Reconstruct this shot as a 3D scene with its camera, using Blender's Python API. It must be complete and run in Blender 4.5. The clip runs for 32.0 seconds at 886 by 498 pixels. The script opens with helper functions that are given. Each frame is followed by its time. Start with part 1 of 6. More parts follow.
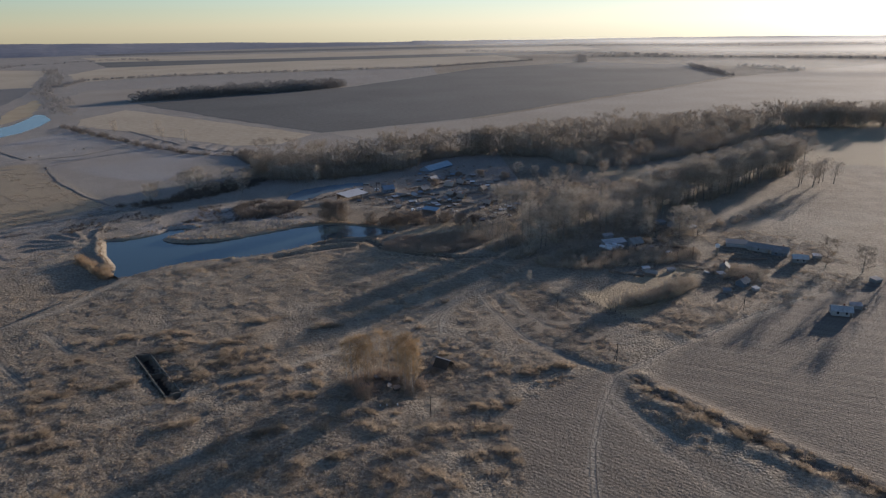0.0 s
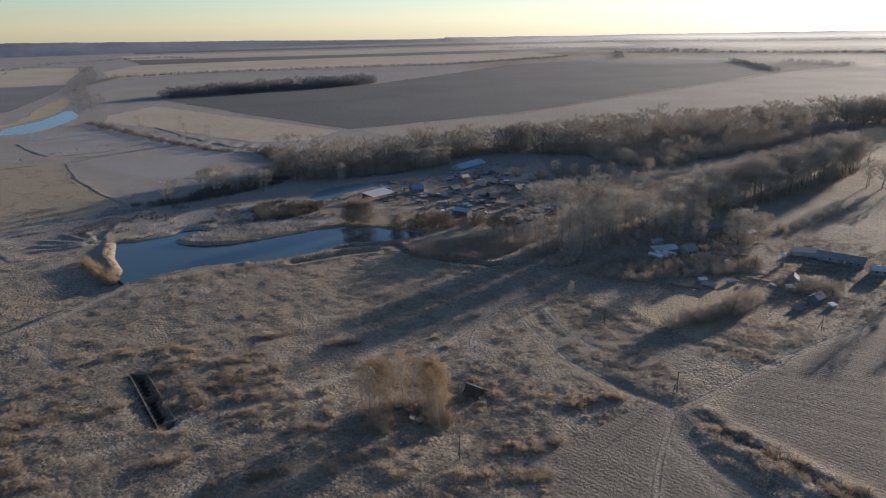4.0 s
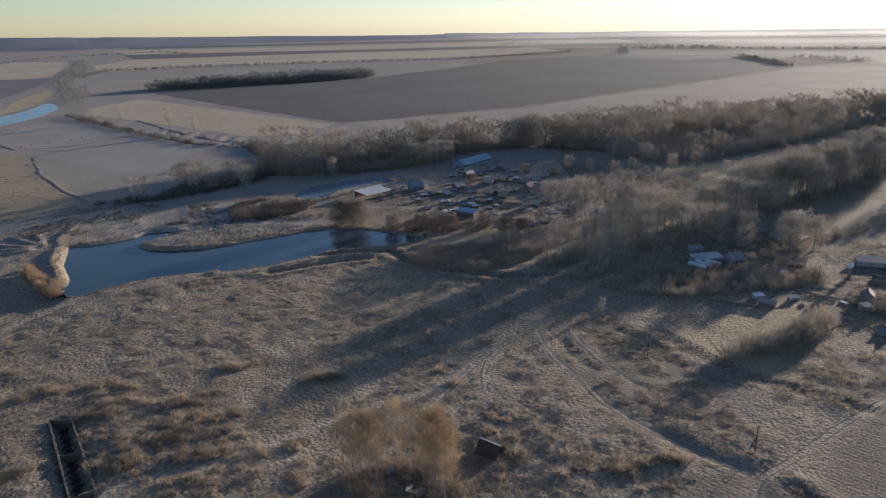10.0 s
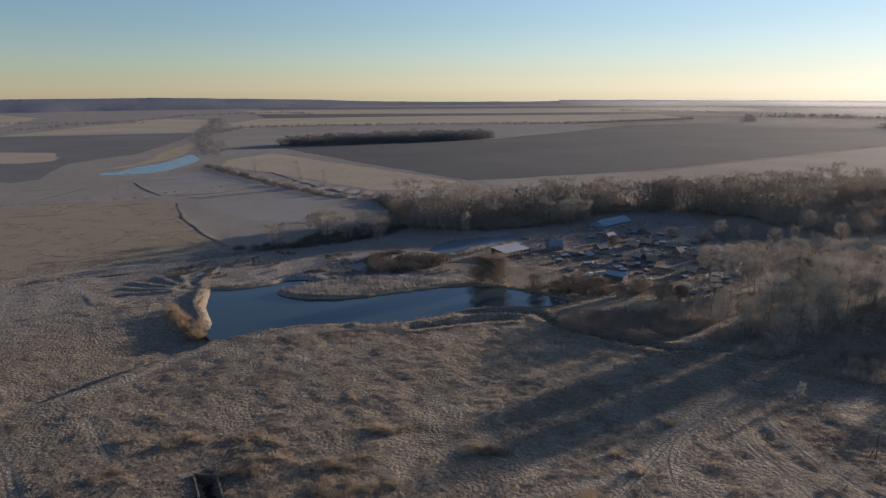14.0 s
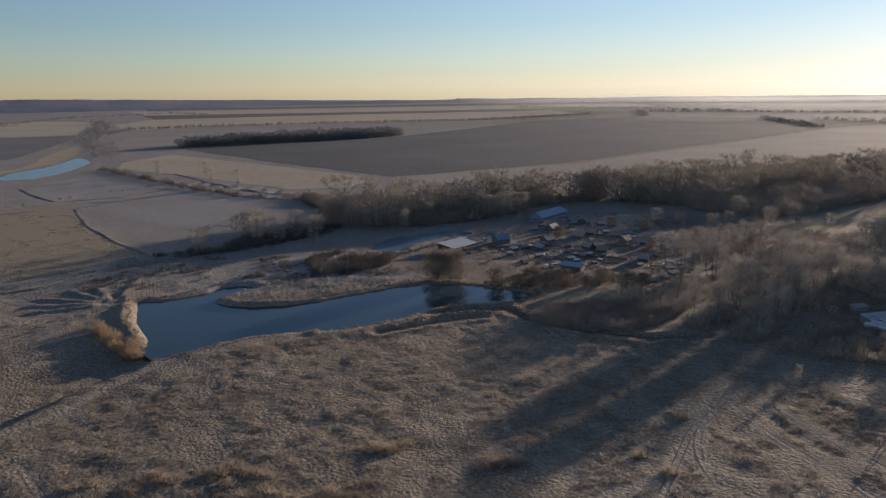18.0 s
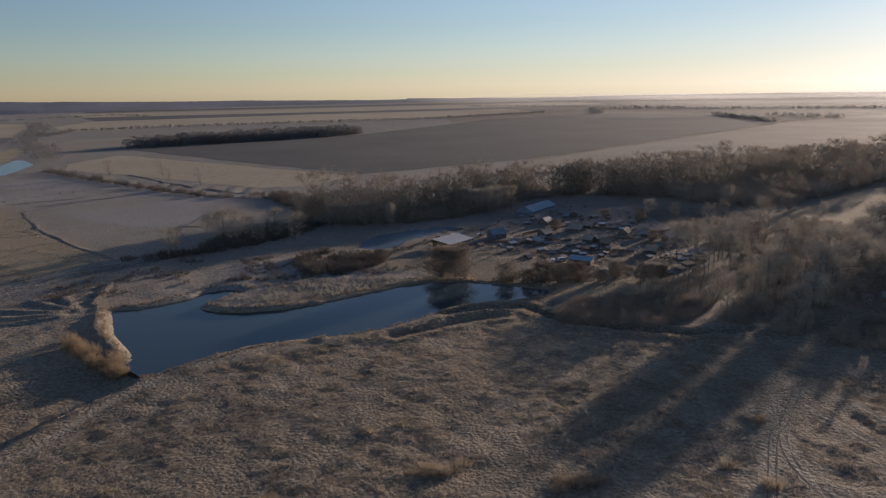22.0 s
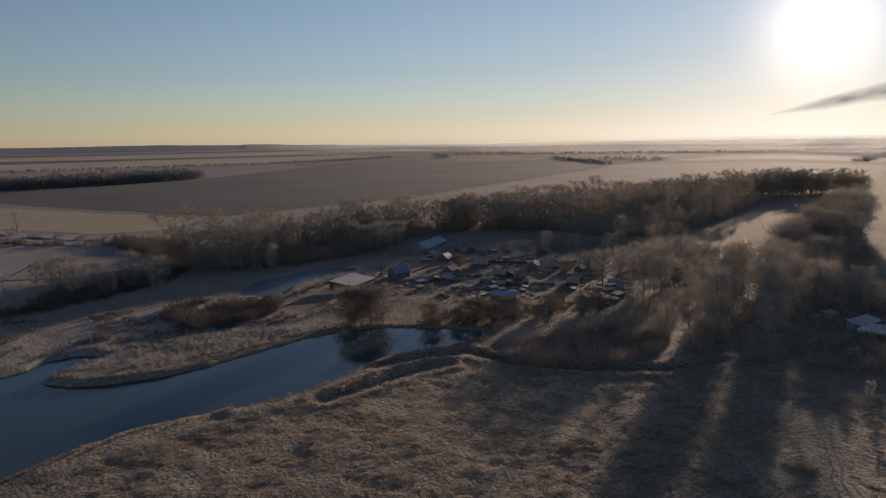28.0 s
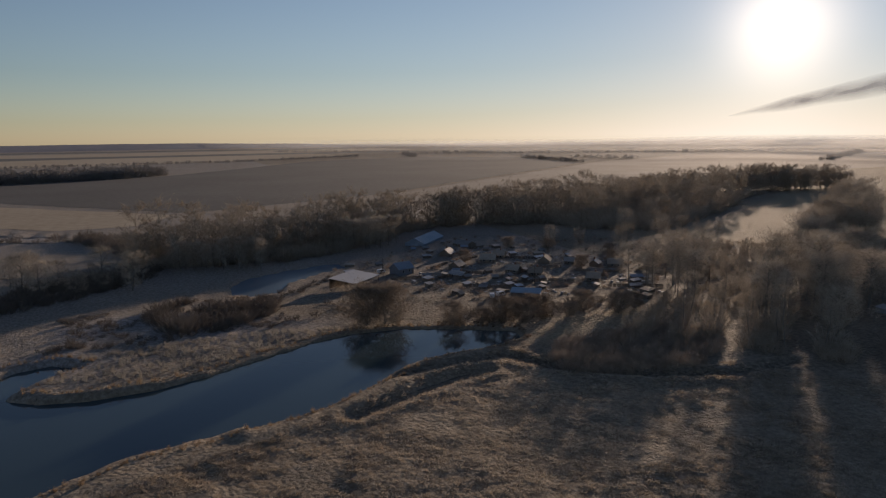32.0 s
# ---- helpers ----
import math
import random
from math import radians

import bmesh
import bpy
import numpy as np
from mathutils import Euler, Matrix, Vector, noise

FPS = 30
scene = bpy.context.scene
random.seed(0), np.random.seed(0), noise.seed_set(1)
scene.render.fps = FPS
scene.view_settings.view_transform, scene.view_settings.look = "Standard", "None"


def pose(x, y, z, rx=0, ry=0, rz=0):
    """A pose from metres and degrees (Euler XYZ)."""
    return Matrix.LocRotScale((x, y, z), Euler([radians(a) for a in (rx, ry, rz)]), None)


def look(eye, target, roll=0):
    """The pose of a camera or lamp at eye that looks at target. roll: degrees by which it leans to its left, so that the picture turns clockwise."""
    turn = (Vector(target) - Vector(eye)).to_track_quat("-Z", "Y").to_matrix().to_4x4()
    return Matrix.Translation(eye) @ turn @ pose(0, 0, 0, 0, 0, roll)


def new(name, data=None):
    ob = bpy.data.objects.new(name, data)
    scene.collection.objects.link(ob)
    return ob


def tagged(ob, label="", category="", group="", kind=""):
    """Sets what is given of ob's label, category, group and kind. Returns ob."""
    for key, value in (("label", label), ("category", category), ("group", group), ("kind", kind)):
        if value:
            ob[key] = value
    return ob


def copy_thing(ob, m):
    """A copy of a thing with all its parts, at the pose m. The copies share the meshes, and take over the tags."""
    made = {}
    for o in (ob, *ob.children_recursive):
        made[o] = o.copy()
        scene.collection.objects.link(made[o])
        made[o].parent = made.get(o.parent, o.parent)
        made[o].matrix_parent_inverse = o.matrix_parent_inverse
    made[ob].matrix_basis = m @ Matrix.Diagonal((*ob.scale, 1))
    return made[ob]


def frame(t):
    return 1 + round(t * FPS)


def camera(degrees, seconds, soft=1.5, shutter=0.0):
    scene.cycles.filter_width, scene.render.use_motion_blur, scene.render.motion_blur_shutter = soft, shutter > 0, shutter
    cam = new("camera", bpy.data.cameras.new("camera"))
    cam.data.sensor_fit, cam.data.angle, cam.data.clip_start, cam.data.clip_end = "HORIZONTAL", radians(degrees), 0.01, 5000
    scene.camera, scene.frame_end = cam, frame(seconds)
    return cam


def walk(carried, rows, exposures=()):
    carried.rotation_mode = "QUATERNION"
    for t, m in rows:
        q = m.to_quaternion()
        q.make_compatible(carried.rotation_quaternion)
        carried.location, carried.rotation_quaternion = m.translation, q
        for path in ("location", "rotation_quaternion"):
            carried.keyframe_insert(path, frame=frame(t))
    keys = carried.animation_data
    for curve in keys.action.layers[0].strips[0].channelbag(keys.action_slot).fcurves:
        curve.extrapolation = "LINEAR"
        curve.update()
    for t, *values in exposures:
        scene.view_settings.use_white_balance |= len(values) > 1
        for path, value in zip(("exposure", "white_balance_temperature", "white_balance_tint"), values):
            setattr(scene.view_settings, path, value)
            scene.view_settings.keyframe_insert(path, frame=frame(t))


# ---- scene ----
# ---- camera and its path ----
cam = camera(65.6, 32.0, soft=1.25)
PATH = [
    (0, (-3.42, -55.16, 137.34), (-2.36, -36.18, 131.10), -1.0),
    (0.5, (-2.59, -50.75, 136.72), (-2.39, -31.75, 130.49), -1.2),
    (1, (-2.22, -45.95, 135.67), (-2.09, -26.94, 129.43), -1.2),
    (1.5, (-2.34, -41.26, 134.98), (-2.18, -22.26, 128.72), -1.2),
    (2, (-2.31, -36.40, 133.84), (-2.16, -17.40, 127.59), -1.3),
    (2.5, (-2.20, -32.03, 132.84), (-2.05, -13.03, 126.59), -1.3),
    (3, (-2.11, -26.95, 131.74), (-1.96, -7.95, 125.48), -1.4),
    (3.5, (-1.96, -22.31, 130.75), (-1.80, -3.31, 124.48), -1.3),
    (5.5, (-1.59, -3.38, 126.08), (-1.43, 15.61, 119.81), -1.4),
    (6, (-1.58, 1.66, 124.90), (-1.42, 20.65, 118.61), -1.4),
    (6.5, (-1.78, 6.48, 123.61), (-1.60, 25.46, 117.33), -1.3),
    (7, (-1.50, 11.33, 122.50), (-1.32, 30.32, 116.21), -1.4),
    (7.5, (-1.50, 15.82, 121.51), (-1.33, 34.80, 115.21), -1.4),
    (8, (-2.02, 20.90, 120.05), (-1.81, 39.88, 113.75), -1.3),
    (8.5, (-1.88, 25.73, 118.90), (-1.67, 44.71, 112.60), -1.3),
    (9, (-1.83, 30.39, 117.77), (-1.62, 49.37, 111.48), -1.3),
    (9.5, (-2.53, 34.68, 116.74), (-2.33, 53.66, 110.44), -1.3),
    (10, (-3.53, 39.21, 115.66), (-3.34, 58.19, 109.35), -1.1),
    (10.5, (-5.64, 42.76, 114.69), (-5.42, 61.95, 109.03), -1.0),
    (11, (-9.55, 46.13, 113.72), (-10.32, 65.30, 108.07), -0.8),
    (11.5, (-11.02, 49.08, 112.57), (-13.56, 68.11, 106.96), -0.8),
    (12, (-13.41, 52.18, 111.25), (-16.12, 71.19, 105.65), -0.8),
    (12.5, (-16.52, 54.87, 110.06), (-19.24, 73.88, 104.49), -0.8),
    (13, (-19.52, 56.77, 108.61), (-22.31, 76.05, 104.11), -0.5),
    (13.5, (-24.36, 59.21, 107.76), (-27.10, 78.50, 103.25), -0.2),
    (14, (-28.61, 61.03, 107.20), (-31.35, 80.31, 102.67), -0.4),
    (14.5, (-30.93, 62.75, 106.99), (-33.74, 82.03, 102.48), -0.6),
    (15, (-34.38, 65.13, 106.75), (-36.98, 84.44, 102.24), -0.7),
    (15.5, (-40.70, 67.61, 106.25), (-41.83, 87.06, 101.72), -0.6),
    (17.5, (-55.00, 77.52, 101.68), (-55.47, 96.98, 97.10), -0.9),
    (18, (-59.56, 80.49, 100.62), (-59.41, 99.96, 96.05), -0.8),
    (18.5, (-63.13, 83.14, 99.69), (-62.64, 102.61, 95.12), -0.8),
    (19, (-65.65, 85.87, 98.72), (-65.03, 105.33, 94.16), -0.9),
    (19.5, (-69.19, 88.85, 97.38), (-68.42, 108.32, 92.84), -1.0),
    (20, (-73.15, 92.33, 95.78), (-72.19, 111.79, 91.26), -1.0),
    (20.5, (-76.88, 95.67, 94.53), (-75.74, 115.12, 90.02), -1.0),
    (21, (-80.40, 99.29, 93.44), (-79.10, 118.73, 88.92), -1.1),
    (21.5, (-83.73, 103.04, 92.92), (-82.25, 122.46, 88.38), -1.1),
    (22, (-86.10, 106.81, 92.27), (-84.50, 126.22, 87.71), -1.1),
    (22.5, (-87.57, 110.15, 91.77), (-85.84, 129.58, 87.35), -1.3),
    (23, (-89.60, 113.85, 90.75), (-87.73, 133.31, 86.57), -1.3),
    (23.5, (-91.72, 117.79, 89.69), (-89.34, 137.20, 85.50), -1.3),
    (24, (-94.25, 121.34, 88.51), (-91.07, 140.63, 84.31), -1.3),
    (24.5, (-96.69, 125.13, 87.36), (-92.75, 144.28, 83.16), -1.2),
    (25, (-99.01, 129.25, 86.21), (-94.31, 148.41, 82.90), -1.1),
    (25.5, (-100.15, 133.79, 84.97), (-94.91, 152.81, 81.64), -0.9),
    (27.5, (-108.73, 154.39, 78.94), (-102.66, 173.16, 75.66), -1.0),
    (28, (-111.73, 159.45, 77.81), (-105.57, 178.19, 74.54), -0.8),
    (28.5, (-113.77, 164.35, 76.52), (-107.52, 183.07, 73.26), -0.8),
    (29, (-115.65, 169.06, 75.38), (-109.24, 187.73, 72.14), -0.8),
    (29.5, (-117.14, 173.61, 74.45), (-110.60, 192.23, 71.21), -0.7),
    (30, (-118.29, 178.03, 73.31), (-111.63, 196.61, 70.07), -0.8),
    (30.5, (-119.00, 181.95, 72.32), (-112.25, 200.49, 69.09), -0.8),
    (31, (-120.16, 186.27, 71.21), (-113.29, 204.78, 67.97), -0.8),
    (31.5, (-121.94, 190.81, 70.33), (-114.92, 209.26, 67.10), -0.7),
    (32, (-123.64, 195.86, 69.56), (-116.46, 214.24, 66.30), -0.6),
]
walk(cam, [(t, look(eye, target, roll)) for t, eye, target, roll in PATH],
     [(0, 1.22, 5640, 14), (1, 1.32, 5640, 14), (10, 1.44, 5620, 14), (11, 1.27, 5660, 15), (12, 1.23, 5700, 16), (13, 1.1, 5800, 17), (15, 1.07, 5860, 17), (21, 0.85, 6030, 19), (25, 0.62, 6230, 20), (32, 0.38, 6460, 20)])

# ---- sky, sun and exposure ----
SUN_AZ = math.atan2(0.722, 0.681)      # clockwise from +y
SUN_EL = radians(7.5)
world = bpy.data.worlds.new("winter_morning_sky")
scene.world = world
world.use_nodes = True
wn, wl = world.node_tree.nodes, world.node_tree.links
wn.clear()
sky = wn.new("ShaderNodeTexSky")
sky.sky_type = "NISHITA"
sky.sun_disc = False
sky.sun_elevation = SUN_EL
sky.sun_rotation = SUN_AZ
sky.altitude = 150.0
sky.air_density = 1.0
sky.dust_density = 0.07
sky.ozone_density = 2.9
bg = wn.new("ShaderNodeBackground")
bg.inputs["Strength"].default_value = 0.0445
wout = wn.new("ShaderNodeOutputWorld")
haze = wn.new("ShaderNodeHueSaturation")
haze.inputs["Saturation"].default_value = 0.69
depth = wn.new("ShaderNodeGamma")
depth.inputs["Gamma"].default_value = 1.63
wl.new(sky.outputs[0], haze.inputs["Color"])
wl.new(haze.outputs[0], depth.inputs["Color"])
sky_knee = wn.new("ShaderNodeVectorMath")      # compresses the brightest part of the sky
sky_knee.operation = "MULTIPLY_ADD"
sky_knee.inputs[1].default_value = (0.05, 0.05, 0.05)
sky_knee.inputs[2].default_value = (1, 1, 1)
wl.new(depth.outputs[0], sky_knee.inputs[0])
even_sky = wn.new("ShaderNodeVectorMath")
even_sky.operation = "DIVIDE"
wl.new(depth.outputs[0], even_sky.inputs[0])
wl.new(sky_knee.outputs[0], even_sky.inputs[1])
wl.new(even_sky.outputs[0], bg.inputs["Color"])
wl.new(bg.outputs[0], wout.inputs["Surface"])

sun_data = bpy.data.lights.new("sun", "SUN")
sun_data.energy = 3.2
sun_data.angle = radians(0.6)
sun_data.color = (1.0, 0.8, 0.57)
sun_lamp = new("sun", sun_data)
sun_dir = Vector((math.sin(SUN_AZ) * math.cos(SUN_EL), math.cos(SUN_AZ) * math.cos(SUN_EL), math.sin(SUN_EL)))
sun_lamp.matrix_world = look(sun_dir * 300, (0, 0, 0))

# ---- materials ----


def mat_base(name):
    m = bpy.data.materials.new(name)
    m.use_nodes = True
    return m, m.node_tree.nodes, m.node_tree.links, m.node_tree.nodes["Principled BSDF"]


def mat_noise(name, cols, scales=(0.05, 0.6), rough=0.9, bump=0.0, metal=0.0, stretch=(1, 1, 1), per_object=0.0, spec=0.2):
    """Two scales of noise over a colour ramp; cols: dark to light."""
    m, n, l, b = mat_base(name)
    tc = n.new("ShaderNodeNewGeometry")
    mp = n.new("ShaderNodeMapping")
    mp.inputs["Scale"].default_value = stretch
    l.new(tc.outputs["Position"], mp.inputs["Vector"])
    big = n.new("ShaderNodeTexNoise")
    big.inputs["Scale"].default_value = scales[0]
    big.inputs["Detail"].default_value = 4
    small = n.new("ShaderNodeTexNoise")
    small.inputs["Scale"].default_value = scales[1]
    small.inputs["Detail"].default_value = 6
    small.inputs["Roughness"].default_value = 0.65
    l.new(mp.outputs[0], big.inputs["Vector"])
    l.new(mp.outputs[0], small.inputs["Vector"])
    add = n.new("ShaderNodeMath")
    add.operation = "MULTIPLY_ADD"
    l.new(small.outputs["Fac"], add.inputs[0])
    add.inputs[1].default_value = 0.6
    half = n.new("ShaderNodeMath")
    half.operation = "MULTIPLY"
    half.inputs[1].default_value = 0.4
    l.new(big.outputs["Fac"], half.inputs[0])
    l.new(half.outputs[0], add.inputs[2])
    fac = add.outputs[0]
    if per_object:
        oi = n.new("ShaderNodeObjectInfo")
        sh = n.new("ShaderNodeMath")
        sh.operation = "MULTIPLY_ADD"
        l.new(oi.outputs["Random"], sh.inputs[0])
        sh.inputs[1].default_value = per_object
        l.new(fac, sh.inputs[2])
        off = n.new("ShaderNodeMath")
        off.operation = "SUBTRACT"
        l.new(sh.outputs[0], off.inputs[0])
        off.inputs[1].default_value = per_object / 2
        fac = off.outputs[0]
    ramp = n.new("ShaderNodeValToRGB")
    el = ramp.color_ramp.elements
    k = len(cols)
    el[0].position, el[1].position = 0.32, 0.68
    el[0].color, el[1].color = (*cols[0], 1), (*cols[-1], 1)
    for i in range(1, k - 1):
        e = el.new(0.32 + 0.36 * i / (k - 1))
        e.color = (*cols[i], 1)
    l.new(fac, ramp.inputs["Fac"])
    l.new(ramp.outputs["Color"], b.inputs["Base Color"])
    b.inputs["Roughness"].default_value = rough
    b.inputs["Metallic"].default_value = metal
    b.inputs["Specular IOR Level"].default_value = spec
    if bump:
        bp = n.new("ShaderNodeBump")
        bp.inputs["Strength"].default_value = bump
        bp.inputs["Distance"].default_value = 0.3
        l.new(small.outputs["Fac"], bp.inputs["Height"])
        l.new(bp.outputs[0], b.inputs["Normal"])
    return m


def mat_plant(name, cols, scales=(0.05, 0.4), through_light=0.4, per_object=0.25):
    """Dry stems and twigs that let some light through."""
    m = mat_noise(name, cols, scales, 0.95, per_object=per_object, spec=0.1)
    n, l = m.node_tree.nodes, m.node_tree.links
    ramp = next(k for k in n if k.type == "VALTORGB")
    tr = n.new("ShaderNodeBsdfTranslucent")
    mx = n.new("ShaderNodeMixShader")
    mx.inputs[0].default_value = through_light
    l.new(ramp.outputs["Color"], tr.inputs["Color"])
    l.new(n["Principled BSDF"].outputs[0], mx.inputs[1])
    l.new(tr.outputs[0], mx.inputs[2])
    l.new(mx.outputs[0], n["Material Output"].inputs["Surface"])
    return m


def mat_ground():
    """Frosted dry meadow; the attributes track, straw, till and weed give trodden, stubble, furrowed and rank ground;
    weed also carries painted village shade.
    """
    m, n, l, b = mat_base("frosted_meadow")
    geo = n.new("ShaderNodeNewGeometry")

    def tex(scale, detail=5, rough=0.6, stretch=None):
        t = n.new("ShaderNodeTexNoise")
        t.inputs["Scale"].default_value = scale
        t.inputs["Detail"].default_value = detail
        t.inputs["Roughness"].default_value = rough
        src = geo.outputs["Position"]
        if stretch:
            for slot, value in (("Rotation", (0, 0, radians(26))), ("Scale", stretch)):
                mp = n.new("ShaderNodeMapping")
                mp.inputs[slot].default_value = value
                l.new(src, mp.inputs["Vector"])
                src = mp.outputs[0]
        l.new(src, t.inputs["Vector"])
        return t.outputs["Fac"]

    def ramp(fac, *stops):
        r = n.new("ShaderNodeValToRGB")
        el = r.color_ramp.elements
        el[0].position, el[0].color = stops[0][0], (*stops[0][1], 1)
        el[1].position, el[1].color = stops[-1][0], (*stops[-1][1], 1)
        for p, c in stops[1:-1]:
            el.new(p).color = (*c, 1)
        l.new(fac, r.inputs["Fac"])
        return r.outputs["Color"]

    def mixed(fac, a, c):
        x = n.new("ShaderNodeMix")
        x.data_type = "RGBA"
        l.new(fac, x.inputs[0])
        l.new(a, x.inputs[6])
        l.new(c, x.inputs[7])
        return x.outputs[2]

    def attr(name):
        a = n.new("ShaderNodeAttribute")
        a.attribute_name = name
        return a.outputs["Fac"]

    broad, mid, fine = tex(0.007, 6, 0.6), tex(0.055, 6, 0.65), tex(0.75, 8, 0.7)
    meadow = ramp(mid, (0.36, (0.19, 0.149, 0.102)), (0.5, (0.254, 0.203, 0.142)), (0.63, (0.327, 0.268, 0.193)))
    grass = ramp(fine, (0.38, (0.104, 0.08, 0.055)), (0.52, (0.258, 0.206, 0.146)), (0.64, (0.428, 0.356, 0.266)))
    half = n.new("ShaderNodeValue")
    half.outputs[0].default_value = 0.5
    col = mixed(half.outputs[0], meadow, grass)
    frost = ramp(broad, (0.42, (0, 0, 0)), (0.62, (0.35, 0.35, 0.322)))
    col = mixed(frost, col, ramp(fine, (0.35, (0.248, 0.21, 0.156)), (0.65, (0.45, 0.41, 0.33))))
    col = mixed(attr("weed"), col, ramp(fine, (0.4, (0.078, 0.0648, 0.0475)), (0.6, (0.252, 0.21, 0.155))))
    col = mixed(attr("straw"), col, ramp(fine, (0.38, (0.252, 0.192, 0.116)), (0.62, (0.468, 0.372, 0.232))))
    col = mixed(attr("frost"), col, ramp(fine, (0.4, (0.198, 0.184, 0.172)), (0.6, (0.438, 0.414, 0.394))))
    # drill rows run square to the morning light, 1.6 m apart, wavering a little
    square = n.new("ShaderNodeVectorMath")
    square.operation = "DOT_PRODUCT"
    square.inputs[1].default_value = (0.687, 0.727, 0)
    l.new(geo.outputs["Position"], square.inputs[0])
    waver = n.new("ShaderNodeMath")
    waver.operation = "MULTIPLY_ADD"
    waver.inputs[1].default_value = 2.5
    l.new(tex(0.03, 3, 0.55), waver.inputs[0])
    l.new(square.outputs["Value"], waver.inputs[2])
    pitch = n.new("ShaderNodeMath")
    pitch.operation = "MULTIPLY"
    pitch.inputs[1].default_value = math.tau / 1.6
    l.new(waver.outputs[0], pitch.inputs[0])
    wave = n.new("ShaderNodeMath")
    wave.operation = "SINE"
    l.new(pitch.outputs[0], wave.inputs[0])
    broken = n.new("ShaderNodeMath")
    broken.operation = "MULTIPLY"
    l.new(wave.outputs[0], broken.inputs[0])
    l.new(tex(0.12, 4, 0.7), broken.inputs[1])
    rows = n.new("ShaderNodeMath")
    rows.operation = "MULTIPLY_ADD"
    rows.inputs[1].default_value = 0.3
    l.new(broken.outputs[0], rows.inputs[0])
    l.new(tex(0.2, 5, 0.6, (0.08, 1.6, 1)), rows.inputs[2])
    rows = rows.outputs[0]
    col = mixed(attr("till"), col, ramp(rows, (0.3, (0.132, 0.107, 0.082)), (0.7, (0.222, 0.183, 0.141))))
    col = mixed(attr("track"), col, ramp(fine, (0.36, (0.312, 0.264, 0.197)), (0.64, (0.48, 0.42, 0.325))))
    l.new(col, b.inputs["Base Color"])
    b.inputs["Roughness"].default_value = 0.9
    b.inputs["Specular IOR Level"].default_value = 0.15
    b.inputs["Sheen Weight"].default_value = 0.012
    b.inputs["Sheen Roughness"].default_value = 0.5
    bp = n.new("ShaderNodeBump")
    bp.inputs["Strength"].default_value = 1.0
    bp.inputs["Distance"].default_value = 0.5
    l.new(fine, bp.inputs["Height"])
    tus = n.new("ShaderNodeTexVoronoi")
    tus.inputs["Scale"].default_value = 0.85
    l.new(geo.outputs["Position"], tus.inputs["Vector"])
    bp2 = n.new("ShaderNodeBump")
    bp2.invert = True
    even = n.new("ShaderNodeMath")
    even.operation = "MULTIPLY_ADD"
    even.inputs[1].default_value = -0.9
    even.inputs[2].default_value = 1.0
    even.use_clamp = True
    l.new(attr("till"), even.inputs[0])
    calmer = n.new("ShaderNodeMath")
    calmer.operation = "MULTIPLY_ADD"
    calmer.inputs[1].default_value = -0.9
    calmer.use_clamp = True
    l.new(attr("frost"), calmer.inputs[0])
    l.new(even.outputs[0], calmer.inputs[2])
    l.new(calmer.outputs[0], bp2.inputs["Strength"])
    bp2.inputs["Distance"].default_value = 0.35
    l.new(tus.outputs["Distance"], bp2.inputs["Height"])
    l.new(bp.outputs[0], bp2.inputs["Normal"])
    bp3 = n.new("ShaderNodeBump")
    bp3.inputs["Distance"].default_value = 0.16
    l.new(attr("till"), bp3.inputs["Strength"])
    l.new(rows, bp3.inputs["Height"])
    l.new(bp2.outputs[0], bp3.inputs["Normal"])
    l.new(bp3.outputs[0], b.inputs["Normal"])
    return m


def mat_water(name, tint, rough=0.04):
    m, n, l, b = mat_base(name)
    b.inputs["Base Color"].default_value = (*tint, 1)
    b.inputs["Roughness"].default_value = rough
    b.inputs["IOR"].default_value = 1.33
    t = n.new("ShaderNodeTexNoise")
    t.inputs["Scale"].default_value = 0.8
    t.inputs["Detail"].default_value = 3
    g = n.new("ShaderNodeNewGeometry")
    l.new(g.outputs["Position"], t.inputs["Vector"])
    bp = n.new("ShaderNodeBump")
    bp.inputs["Strength"].default_value = 0.03
    bp.inputs["Distance"].default_value = 0.05
    l.new(t.outputs["Fac"], bp.inputs["Height"])
    l.new(bp.outputs[0], b.inputs["Normal"])
    return m


GROUND = mat_ground()
WATER = mat_water("pond_water", (0.042, 0.068, 0.077))
ICE = mat_water("thin_ice", (0.13, 0.185, 0.23), 0.22)
SOIL = mat_noise("ploughed_soil", [(0.0794, 0.0787, 0.0721), (0.111, 0.108, 0.1), (0.149, 0.145, 0.133)], (0.006, 0.15), 0.95, 0.5)
FROSTSOIL = mat_noise("frosted_soil", [(0.13, 0.122, 0.112), (0.18, 0.168, 0.154), (0.235, 0.22, 0.2)], (0.006, 0.15), 0.95, 0.5)
STUBBLE = mat_noise("pale_stubble", [(0.356, 0.284, 0.191), (0.45, 0.364, 0.253), (0.529, 0.443, 0.314)], (0.005, 0.12), 0.95, 0.4)
STRAW = mat_noise("straw_bank", [(0.315, 0.231, 0.137), (0.42, 0.326, 0.2), (0.504, 0.41, 0.273)], (0.02, 0.3), 0.95, 0.4)
FALLOW = mat_noise("frosted_fallow", [(0.237, 0.199, 0.15), (0.315, 0.266, 0.209), (0.393, 0.343, 0.273)], (0.008, 0.2), 0.95, 0.4)
BANKSOIL = mat_noise("rank_earth_bank", [(0.12, 0.102, 0.084), (0.216, 0.185, 0.156), (0.336, 0.3, 0.264)], (0.06, 0.5), 0.95, 0.5)
